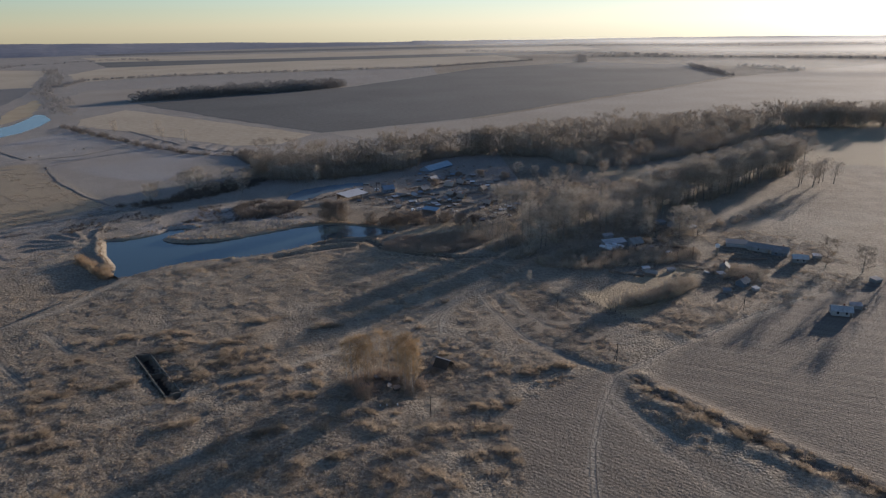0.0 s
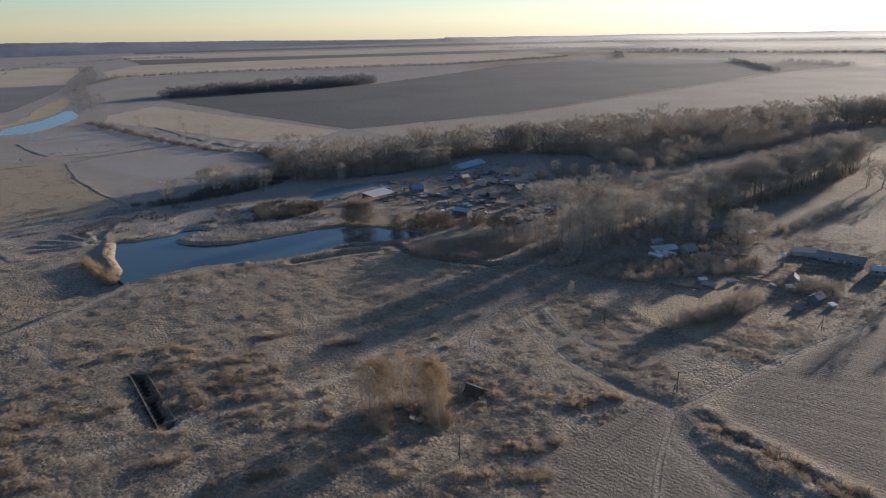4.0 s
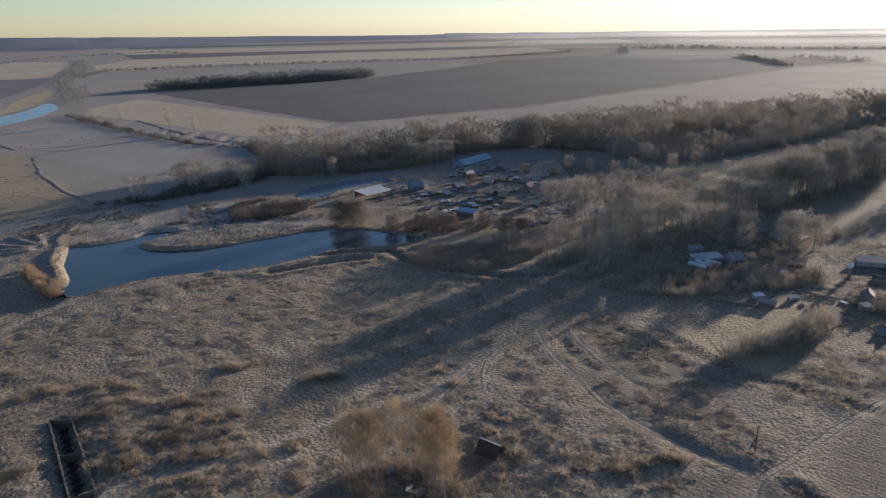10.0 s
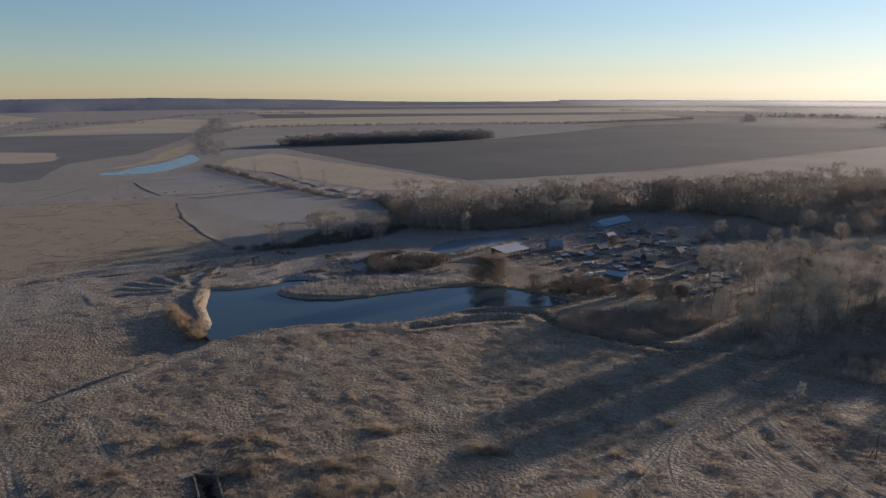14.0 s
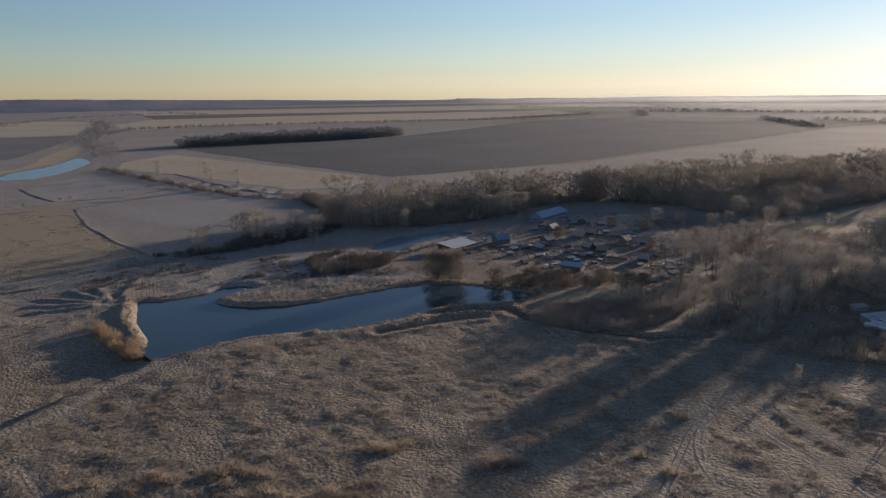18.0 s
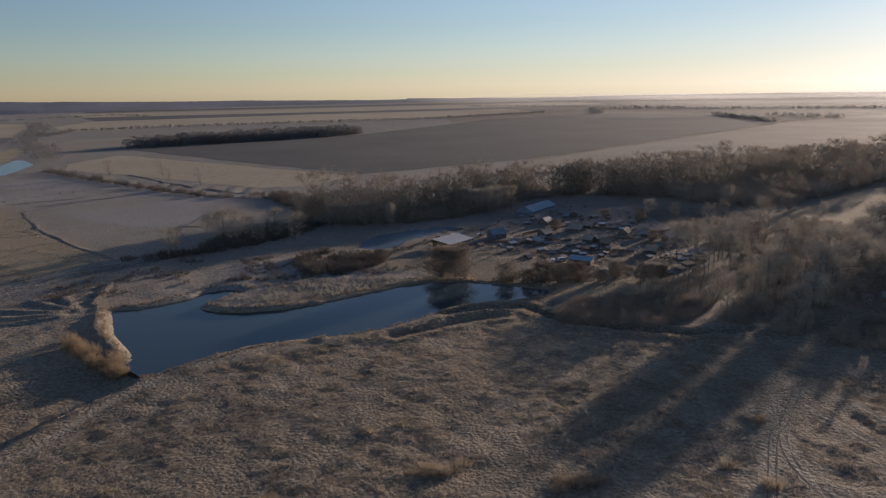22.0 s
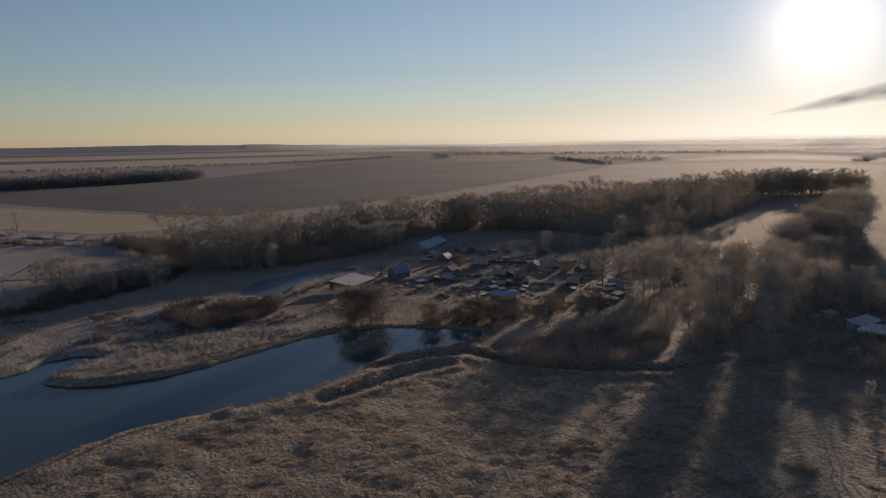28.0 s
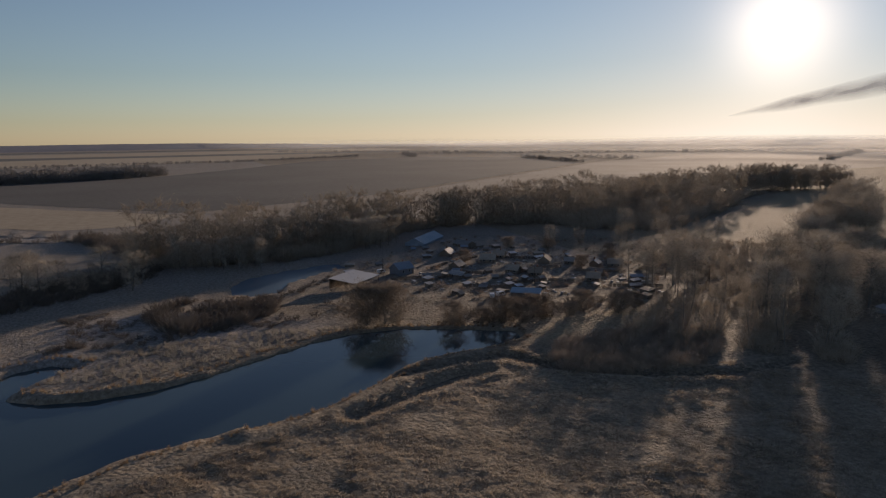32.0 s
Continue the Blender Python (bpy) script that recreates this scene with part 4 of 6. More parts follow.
plant(open_trees, [(50, 252), (47, 256), (52, 263), (43, 260), (47, 268), (40, 266)], 45, "trees of the south belt", (0.72, 0.92))
plant(open_trees, low_edge, 38, "trees of the south belt", (0.5, 0.9), cap=light_cap)
tall_rest = [p for p in south if p not in low_edge]
plant(open_trees, [p for p in tall_rest if p[0] < 56], 23, "trees of the south belt", (0.6, 0.85), cap=light_cap)
plant(open_trees, [p for p in tall_rest if 56 <= p[0] < 105], 40, "trees of the south belt", (0.75, 1.1), cap=light_cap)
plant(open_trees, [p for p in tall_rest if p[0] >= 105], 42, "trees of the south belt", (0.78, 1.18), cap=light_cap)
drop_protos(open_trees)


def merged(me_a, me_b, name):
    """Both meshes as triangles in one, for joined woods."""
    bm = bmesh.new()
    bm.from_mesh(me_a)
    bm.from_mesh(me_b)
    bmesh.ops.triangulate(bm, faces=bm.faces[:])
    return done(bm, name, me_b.materials[0])


wood_forms = [merged(*tree_meshes(50 + s, tall * 0.95, spr, 16, 6, 9, 0.2, 0.08, bark=BARK, twig=tw, lean=ln, twig_w=0.17), "wood_tree") for s, tall, spr, tw, ln in FORMS]
stuff("north_belt", wood_forms, scatter(BELT_N, 115, 11, 3.6), 21, "north shelter belt of leafless brown-grey trees", "woods", (0.6, 1.1))
WOOD_BACK = [(45, 412), (74, 408), (100, 396), (150, 402), (225, 446), (270, 462), (318, 474), (388, 472), (402, 492), (345, 514), (300, 518), (222, 500), (135, 470), (75, 436)]
stuff("wood", wood_forms, scatter(WOOD_BACK, 250, 12, 4.2) + scatter([(80, 392), (100, 368), (128, 366), (169, 380), (240, 428), (225, 442), (150, 404), (100, 398)], 34, 16, 5) + scatter([(36, 400), (75, 392), (82, 415), (50, 426)], 24, 17, 3.6) + scatter([(300, 472), (388, 470), (404, 492), (345, 512), (300, 514)], 70, 19, 3.2), 22, "dense leafless wood of brown-grey trees", "woods", (0.7, 1.1))

willows = [make_tree("willow_tree", tree_meshes(30 + s, 8.2, 5.2, 36, 10, 22, 0.22, 0.0, bark=BARK, twig=TWIG_BROWN, lean=0.45, twig_len=1.1, twig_w=0.07), "broad leafless willow with a round crown beside the pond", "tree") for s in range(2)]
plant(willows, [(-31, 257.5), (-35, 258.5)], 25, "willows by the pond", (0.9, 1.0))
plant(willows, [(-17, 252), (-11, 249.5), (-7, 249), (-3, 246), (3, 249), (9, 246), (15, 249), (21, 244), (27, 246), (0, 256)], 26, "trees at the pond's east end", (0.35, 0.6), "small leafless tree at the pond's end")
plant(willows, [(14, 318), (44, 296), (58, 300), (64, 286), (70, 272), (40, 338), (52, 330), (70, 318), (84, 300)], 28, "village trees", (0.3, 0.5), "small bare garden tree among the village houses")
drop_protos(willows)

birches = [make_tree("birch_tree", tree_meshes(40 + s, 12.0, 1.35, 24, 7, 7, 0.1, 0.22, 1.9, 0.95, 0.035, BIRCH, TWIG_WARM), "slender leafless birch with white trunk and rusty twigs", "tree") for s in range(3)]
plant(birches, [(-17.2, 114), (-16, 115.5), (-14.8, 115.5), (-13.2, 114.4), (-12, 113.2), (-5.2, 116.6), (-3.8, 113.4), (-2.8, 111.6), (-2, 109.4), (-1.2, 110.6), (-1.6, 107.8), (-4, 115.2), (-0.8, 112.6), (-2.4, 114.4), (-3.4, 110.2), (-2.2, 112.8), (-15.4, 113), (-14, 116.4), (-11.4, 116.8), (-7.4, 116.8), (-9, 117.4), (-4.6, 117.6), (-2.8, 116), (-12.6, 115.8), (-0.4, 111.4), (-4.8, 112.4)], 31, "birches round the old yard", (0.75, 1.0))
grey_birches = [make_tree("birch_tree", tree_meshes(45 + s, 12.0, 2.6, 26, 8, 14, 0.1, 0.12, 1.2, 1.1, 0.05, BARK, TWIG_GREY), "slender grey leafless tree with a fuzzy crown", "tree") for s in range(2)]
plant(grey_birches, scatter([(-24, 358), (-2, 374), (10, 370), (-2, 356)], 16, 14, 2.5), 32, "trees behind the village", (0.75, 1.0))
plant(grey_birches, scatter([(-75, 345), (-50, 340), (-48, 333), (-72, 336)], 14, 15, 3), 33, "trees by the back pond", (0.6, 0.85))
plant(grey_birches, [(38, 177)], 39, "field trees", (0.3, 0.34))
drop_protos(grey_birches)
drop_protos(birches)

# ---- shrubs, reeds, weeds ----
TWIG_RUSSET = mat_plant("russet_twigs", [(0.22, 0.172, 0.134), (0.34, 0.272, 0.214), (0.45, 0.368, 0.298)], (0.06, 0.4), 0.2)
# darker copy of the russet twigs, shade put into the colour
TWIG_SHADED = mat_plant("shaded_twigs", [(0.115, 0.096, 0.08), (0.18, 0.153, 0.129), (0.25, 0.217, 0.186)], (0.06, 0.4), 0.12)
bush_shaded = [shrub_mesh("bush", 67 + s, 3.0, 4.0, 40, 11, TWIG_SHADED, 0.075) for s in range(3)]
bush_dark = [shrub_mesh("bush", 63 + s, 3.2, 4.2, 52, 9, TWIG_RUSSET, 0.065) for s in range(3)]
bush_big = [shrub_mesh("bush", 60 + s, 3.4, 3.8, 46, 9, TWIG, 0.065) for s in range(3)]
weed_big = [shrub_mesh("weed", 95 + s, 1.15, 2.6, 100, 2, TAWNY, 0.06) for s in range(3)]
reed_tuft = [shrub_mesh("reed", 80 + s, 1.9, 1.5, 34, 1, REED, 0.06) for s in range(3)]
frost_tuft = [shrub_mesh("reed", 85 + s, 1.3, 1.4, 26, 1, FROSTREED, 0.07) for s in range(2)]
weed_tuft = [shrub_mesh("weed", 90 + s, 0.3, 1.5, 11, 0, WEED, 0.15) for s in range(4)]

stuff("belt_undergrowth", bush_big, scatter(BELT_N, 200, 41, 2) + with_glades(scatter(BELT_S, 75, 42, 2), 2.6) + with_glades(scatter([(12, 228), (24, 210), (44, 206), (46, 226), (22, 236)], 30, 77, 1.8), 2.2) + along([(-88, 350), (-68, 347), (-39, 344), (-20, 356), (4, 376)], 1.5, 7, 3), 51, "bare brown undergrowth beneath the belt trees", "undergrowth", (0.7, 1.5))
WOOD_FRONT = [(58, 408), (84, 390), (93, 368), (111, 354), (134, 358), (164, 378), (197, 397), (238, 430), (264, 452), (296, 466), (237, 452), (150, 420), (100, 412), (74, 416)]
stuff("wood_undergrowth", bush_big, scatter(WOOD_FRONT, 430, 43, 2.4), 49, "bare brown brush at the wood's edge", "undergrowth", (1.0, 2.0))
stuff("shrub_thicket", bush_shaded, [p for p in scatter([(-81, 285), (-73, 297), (-59, 290), (-51, 288), (-53, 276), (-64.6, 266), (-73, 265), (-79, 270)], 170, 44, 1.3) if vnoise(p[0], p[1], 6, 51) > 0.38] + scatter([(-132, 296), (-118, 304), (-114, 326), (-100, 342), (-84, 350), (-80, 334), (-98, 312), (-120, 294)], 190, 45, 1.8)
      + along([(-140, 292), (-112, 305), (-88, 325), (-80, 345)], 3, 46, 3), 52, "bare brown shrub thicket beside the road", "shrubs", (0.3, 1.05))
stuff("ditch_shrubs", bush_shaded, along([(-300, 595), (-222, 508), (-147, 438), (-110, 425), (-95, 400), (-90, 376)], 3.5, 9, 3) + scatter([(-112, 425), (-96, 392), (-84, 372), (-78, 380), (-92, 420), (-104, 440)], 70, 19, 2.4), 60, "dark shrubs along the field ditch", "shrubs", (0.5, 1.4))
stuff("meadow_scrub", bush_shaded, [p for p in scatter([(-112, 262), (-82, 258), (-45, 264), (-28, 276), (-40, 286), (-62, 288), (-98, 292)], 260, 78, 1.2) if vnoise(p[0], p[1], 8, 49) > 0.48] + [p for p in scatter([(-150, 250), (-128, 250), (-106, 262), (-112, 296), (-138, 284)], 120, 79, 1.4) if vnoise(p[0], p[1], 9, 50) > 0.5]
      + along([(-100, 262), (-80, 262), (-60, 266), (-44, 270)], 1.6, 80, 1.5) + along([(-70, 296), (-58, 292), (-46, 296), (-30, 312)], 1.4, 81, 2), 77, "low brown brush on the frosted meadow behind the pond", "shrubs", (0.15, 0.5))
stuff("willow_thicket", bush_dark, scatter([(-12, 219), (-8, 213), (0, 210), (12, 208), (22, 214), (30, 222), (24, 229), (8, 231), (-4, 229)], 220, 47, 1.25), 53, "brown leafless willow scrub at the field edge", "shrubs", (0.4, 0.75))
stuff("farm_scrub", bush_big, with_glades(scatter([(34, 202), (45, 190), (62, 184), (80, 188), (100, 190), (104, 200), (88, 204), (74, 205), (58, 207), (40, 207)], 250, 48, 1.5), 2.0) + scatter([(98, 172), (112, 166), (118, 176), (104, 186)], 40, 50, 1.6) + along([(104, 200), (96, 206), (92, 216), (100, 226), (112, 222)], 1.6, 3, 4)
      + along([(118, 232), (140, 236), (165, 262)], 2.5, 4, 4) + scatter([(60, 262), (95, 268), (132, 296), (118, 322), (76, 302)], 150, 53, 2.6) + scatter([(22, 236), (50, 232), (80, 252), (70, 262), (40, 252)], 80, 54, 2.2), 54, "brown bare scrub round the farmsteads", "shrubs", (0.3, 0.8))
stuff("farm_weeds", [shrub_mesh("weed", 98 + s, 1.1, 3.0, 46, 2, WEED, 0.06) for s in range(3)], [p for p in scatter([(60, 134), (72, 130), (98, 145), (128, 152), (150, 166), (152, 208), (116, 242), (72, 214), (64, 190), (92, 186), (88, 168), (70, 150)], 900, 49, 1.3) if vnoise(p[0], p[1], 9, 46) > 0.38] + scatter([(60, 136), (72, 131), (86, 140), (78, 148)], 70, 52, 0.9), 50,
      "low brown dead weeds between the farmsteads", "weeds", (0.35, 0.8))
stuff("plot_hedge", bush_big, along([(64, 153), (70, 156), (80, 161), (88, 169)], 0.55, 61, 1.8) + [(58, 150.5), (59.5, 151.5)], 55, "dark bare hedge along the small plot", "hedge", (0.7, 1.4))
stuff("yard_brush", bush_dark, [p for p in scatter([(-19, 114), (-12, 118), (-2, 117), (1, 110), (-4, 104), (-12, 105)], 60, 18, 1.1) if not (-11.5 < p[0] < -4.5 and p[1] < 114)], 61, "dark brush among the birches", "shrubs", (0.35, 0.75))
stuff("pond_end_scrub", bush_shaded, scatter([(-22, 252), (-6, 246), (8, 247), (30, 251), (36, 258), (12, 260), (-10, 260)], 90, 20, 2), 62, "brown thicket round the pond's east end", "shrubs", (0.2, 0.55))
stuff("dam_bushes", [shrub_mesh("bush", 72 + s, 3.0, 3.2, 46, 9, REED, 0.06) for s in range(2)], along([(-123, 216), (-116, 207), (-108, 200), (-104, 197)], 0.8, 62, 1.6), 56, "tawny bushes on the dam", "shrubs", (0.6, 1.0))
stuff("pond_reeds", reed_tuft, along(grown(POND, 2.0) + grown(POND, 2.0)[:1], 0.7, 63, 0.8), 57, "dry tan reeds fringing the pond", "reeds", (0.22, 0.5))
stuff("frosted_reeds", frost_tuft, along([(-97, 247), (-90, 254), (-80, 255), (-72, 252)], 0.5, 64, 2.5) + scatter([(-96, 242), (-82, 238), (-66, 243), (-52, 251), (-40, 258), (-60, 262), (-80, 258)], 300, 65, 1), 58, "white frosted reeds on the pond's tongue", "reeds", (0.4, 0.9))
stuff("village_scrub", bush_dark, scatter([(-40, 275), (10, 262), (60, 262), (95, 300), (90, 345), (40, 372), (5, 350), (-30, 320)], 200, 66, 2.2), 59, "low bare garden bushes between the houses", "shrubs", (0.15, 0.45))
TRACK_NEAR = [r for r in TRACKS if min(p[1] for p in r) < 200]


def off_tracks(places):
    x, y = np.array([p[0] for p in places]), np.array([p[1] for p in places])
    ok = (vnoise(x, y, 14, 8) * 0.45 + vnoise(x, y, 3, 9) * 0.55 > 0.42) & (np.minimum.reduce([line_dist(x, y, r) for r in TRACK_NEAR]) > 1.4) & ~inside(x, y, SMOOTH)
    return [p for p, keep in zip(places, ok) if keep]


MEADOW = [(-170, 66), (60, 66), (52, 120), (48, 165), (28, 205), (-8, 216), (-60, 208), (-100, 190), (-170, 170)]
stuff("meadow_weeds", weed_tuft, off_tracks(scatter(MEADOW, 78000, 67, 0.0)), 71, "dry frosted meadow weeds", "weeds", (0.3, 0.85))
CLUMPS = ((-80, 144), (-69, 146.6), (-72, 117.4), (-86.5, 113.3), (-50.6, 139), (-43.3, 132.2), (-49, 127), (-42, 121), (-25.5, 147.5), (-44.7, 152.3), (-83.3, 96.3), (-75.6, 92.3), (-64.7, 135), (-54, 119), (-51.8, 98.7), (-32.6, 94), (-16.3, 84.5), (-28.3, 108), (27.6, 114.7), (34.8, 116.5), (17, 100), (13, 92), (15, 83), (12, 100), (60, 93), (66, 84))
stuff("weed_clumps", weed_big, [p for k, (x, y) in enumerate(CLUMPS) for p in along([(x - 3.5, y - 0.6), (x + 3.5, y + 0.6)], 0.75, 500 + k, 1.5)] + [(-3, 149), (-2, 150), (0, 143), (1, 144), (10, 163), (9, 162), (-92, 142), (-89, 143), (-64, 145), (-62, 144), (-48, 141), (-46, 142), (-24, 148), (-26, 147)] + along(DITCHES[2], 1.0, 74, 2.6) + [p for p in scatter([(-130, 80), (-30, 66), (20, 66), (36, 110), (10, 130), (-10, 160), (-50, 168), (-90, 158), (-110, 130)], 1000, 68, 0.9) if not inside(p[0], p[1], SMOOTH) and vnoise(p[0], p[1], 17, 10) * 0.7 + vnoise(p[0], p[1], 5, 11) * 0.3 > 0.53], 72, "tall tawny clumps of dead weeds", "weeds", (0.45, 1.1))
tussock = [shrub_mesh("weed", 160 + s, 0.42, 1.1, 18, 0, TAWNY if s else WEED, 0.1) for s in range(3)]
stuff("meadow_tussocks", tussock, [p for p in off_tracks(scatter(MEADOW, 26000, 72, 0.0)) if vnoise(p[0], p[1], 26, 52) * 0.6 + vnoise(p[0], p[1], 7, 53) * 0.4 > 0.5], 74, "pale frosted grass tussocks on the meadow", "grass", (0.45, 1.0))
stuff("field_tufts", weed_tuft, [p for p in scatter([(-270, 200), (-140, 168), (-125, 240), (-112, 300), (-150, 300), (-215, 385), (-300, 400)], 9000, 75, 0.0) if vnoise(p[0] * 0.5, p[1] + p[0] * 0.6, 5, 47) * 0.6 + vnoise(p[0], p[1], 17, 48) * 0.4 > 0.5], 76, "rows of dry grass tufts on the western field", "grass", (0.5, 1.3))
stuff("bank_grass", weed_tuft, scatter([(-100, 192), (-60, 208), (-35, 222), (-10, 234), (-6, 222), (-40, 208), (-80, 192)], 1200, 69, 0.3) + along(DITCHES[2], 0.2, 70, 3.2) + along(DITCHES[1], 0.3, 71, 2), 73, "pale rank grass on the banks", "grass", (0.5, 1.0))

stuff("field_hedge", bush_big, along([(-285, 584), (-238, 535), (-183, 477), (-144, 441)], 5, 34, 2) + along([(-226, 404), (-195, 353), (-164, 315)], 9, 35, 2) + along([(-200, 240), (-172, 266), (-138, 294)], 6, 36, 4) + along([(-319, 384), (-293, 411), (-239, 422)], 4, 31, 1.5) + along([(-400, 350), (-319, 384)], 7, 32, 1.5) + along([(-254, 434), (-226, 472), (-205, 477)], 7, 33, 2), 66, "sparse low hedge between the western fields", "hedge", (0.12, 0.36))

# ---- far woods ----


def far_tree_mesh(seed, tall, wide):
    """A rounded leafless crown of broad clumps, for woods kilometres away."""
    rnd = random.Random(seed)
    v, f = [], []
    for i in range(95):
        a, u = rnd.uniform(0, math.tau), rnd.random()
        r = wide / 2 * math.sqrt(rnd.random()) * math.sqrt(max(0.05, 1 - max(0, u - 0.35) ** 2 / 0.44))
        p = Vector((math.cos(a) * r, math.sin(a) * r, tall * u * 0.92))
        sliver(v, f, p, Vector((math.cos(a) * 0.7, math.sin(a) * 0.7, rnd.uniform(0.2, 0.8))).normalized(), rnd.uniform(1.2, 2.2), rnd.uniform(0.8, 1.5), rnd)
    return mesh_from("far_tree", v, f, [TWIG_HAZED])


far_tree = [far_tree_mesh(200 + s, 9.0 + s, 10.5) for s in range(3)]
stuff("far_grove", far_tree, scatter([(-318, 800), (-300, 850), (-180, 930), (-98, 985), (-78, 945), (-120, 900), (-200, 858), (-290, 800)], 420, 81, 3.5), 82, "dark bare grove standing in the ploughed field", "woods", (0.7, 1.2), flat=0)
stuff("river_wood", far_tree, along([(-340, 690), (-400, 800), (-470, 920), (-520, 1030), (-620, 1280), (-740, 1520)], 3, 83, 14) + along([(-505, 1047), (-527, 1176), (-413, 1245), (-175, 1304), (35, 1335), (290, 1520)], 2.2, 84, 4)
      + along([(-900, 1071), (-880, 1133), (-914, 1291), (-878, 1493), (-917, 1707), (-754, 1991), (-631, 1853)], 5, 85, 14) + along([(-1500, 1250), (-812, 1342)], 5, 86, 20), 87, "leafless woods along the distant river", "woods", (0.22, 0.48), flat=0)
stuff("east_far_trees", far_tree, along([(370, 1400), (430, 1640), (650, 1520), (900, 1360)], 3, 88, 8) + along([(484, 985), (528, 1240)], 2.5, 89, 5) + along([(600, 1190), (640, 1060)], 3, 90, 6) + along([(816, 854), (1207, 1098)], 3, 91, 8)
      + along([(880, 1352), (1036, 1306), (1500, 1250)], 3.5, 92, 10) + along([(645, 1621), (433, 1864), (200, 2100)], 3.5, 93, 10), 94, "hazy scattered far trees and hedgerows", "woods", (0.25, 0.65), flat=0)
stuff("horizon_woods", far_tree, along([(500, 2450), (1200, 2200), (1800, 1900)], 5, 97, 30) + along([(900, 2200), (1500, 1900), (2200, 1700)], 6, 96, 20), 98, "thin band of woods along the eastern horizon", "woods", (0.3, 0.6), flat=0)

# ---- curtains for horizon mist and haze, and a cloud streak ----


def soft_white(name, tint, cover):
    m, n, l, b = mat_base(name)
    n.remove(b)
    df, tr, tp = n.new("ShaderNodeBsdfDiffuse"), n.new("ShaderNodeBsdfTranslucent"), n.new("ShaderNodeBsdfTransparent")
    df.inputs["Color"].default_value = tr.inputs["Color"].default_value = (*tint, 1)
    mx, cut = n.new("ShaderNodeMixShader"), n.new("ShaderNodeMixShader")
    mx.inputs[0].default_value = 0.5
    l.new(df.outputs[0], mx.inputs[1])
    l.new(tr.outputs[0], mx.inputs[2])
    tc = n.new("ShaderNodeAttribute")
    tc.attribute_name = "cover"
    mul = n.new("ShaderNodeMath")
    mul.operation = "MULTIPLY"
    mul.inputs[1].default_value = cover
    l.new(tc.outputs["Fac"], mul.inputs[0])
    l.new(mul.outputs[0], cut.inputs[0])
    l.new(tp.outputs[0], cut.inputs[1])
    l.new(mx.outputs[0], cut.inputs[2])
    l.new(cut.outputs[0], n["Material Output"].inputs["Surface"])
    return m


def haze_curtain(name, az0, az1, far, tall, cover, label, rise=4, wave=60):
    """A low curved see-through curtain standing in for mist and haze, thinning upwards and to its ends."""
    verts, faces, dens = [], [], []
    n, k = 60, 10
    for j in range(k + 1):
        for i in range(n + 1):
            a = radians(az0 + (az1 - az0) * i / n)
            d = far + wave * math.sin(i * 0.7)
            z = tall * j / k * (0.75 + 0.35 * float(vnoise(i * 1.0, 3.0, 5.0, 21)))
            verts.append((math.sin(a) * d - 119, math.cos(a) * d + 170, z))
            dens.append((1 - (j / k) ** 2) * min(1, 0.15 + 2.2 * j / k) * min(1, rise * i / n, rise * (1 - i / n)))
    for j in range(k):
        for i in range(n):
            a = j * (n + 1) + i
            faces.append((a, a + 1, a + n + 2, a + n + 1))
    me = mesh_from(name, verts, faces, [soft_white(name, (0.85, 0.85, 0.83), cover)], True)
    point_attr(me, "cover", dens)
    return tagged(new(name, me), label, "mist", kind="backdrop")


haze_curtain("horizon_mist", -2, 110, 4250, 54, 0.8, "low white mist bank along the bright horizon")
# these two sheets stand in for haze over the eastern distance
haze_curtain("nearer_mist", 2, 110, 2900, 66, 0.68, "thin see-through white curtain standing in for haze over far fields", 2.6)
haze_curtain("low_mist", 12, 110, 2050, 44, 0.36, "low see-through white curtain standing in for haze over the eastern fields", 2.4, 45)


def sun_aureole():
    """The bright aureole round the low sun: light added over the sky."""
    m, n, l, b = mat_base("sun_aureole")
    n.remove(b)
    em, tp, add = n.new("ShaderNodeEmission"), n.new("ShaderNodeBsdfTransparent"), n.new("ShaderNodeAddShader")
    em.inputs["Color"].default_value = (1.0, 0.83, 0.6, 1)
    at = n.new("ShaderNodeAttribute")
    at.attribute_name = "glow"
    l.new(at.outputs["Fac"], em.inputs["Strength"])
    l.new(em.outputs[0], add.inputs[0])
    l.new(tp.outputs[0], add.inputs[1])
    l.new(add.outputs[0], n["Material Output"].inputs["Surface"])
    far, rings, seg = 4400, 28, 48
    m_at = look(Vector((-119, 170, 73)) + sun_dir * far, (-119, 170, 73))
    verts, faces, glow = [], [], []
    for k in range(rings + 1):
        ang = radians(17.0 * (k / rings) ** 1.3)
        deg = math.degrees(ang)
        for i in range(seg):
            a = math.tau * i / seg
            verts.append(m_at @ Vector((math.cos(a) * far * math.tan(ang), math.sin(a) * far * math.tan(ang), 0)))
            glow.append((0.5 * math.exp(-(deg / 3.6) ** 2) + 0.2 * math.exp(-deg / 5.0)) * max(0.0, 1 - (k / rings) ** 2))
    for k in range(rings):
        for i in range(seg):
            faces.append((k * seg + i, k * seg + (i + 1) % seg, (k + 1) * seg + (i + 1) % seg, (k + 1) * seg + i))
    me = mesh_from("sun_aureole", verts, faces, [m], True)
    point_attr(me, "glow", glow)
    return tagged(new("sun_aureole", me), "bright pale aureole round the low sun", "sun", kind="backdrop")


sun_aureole()


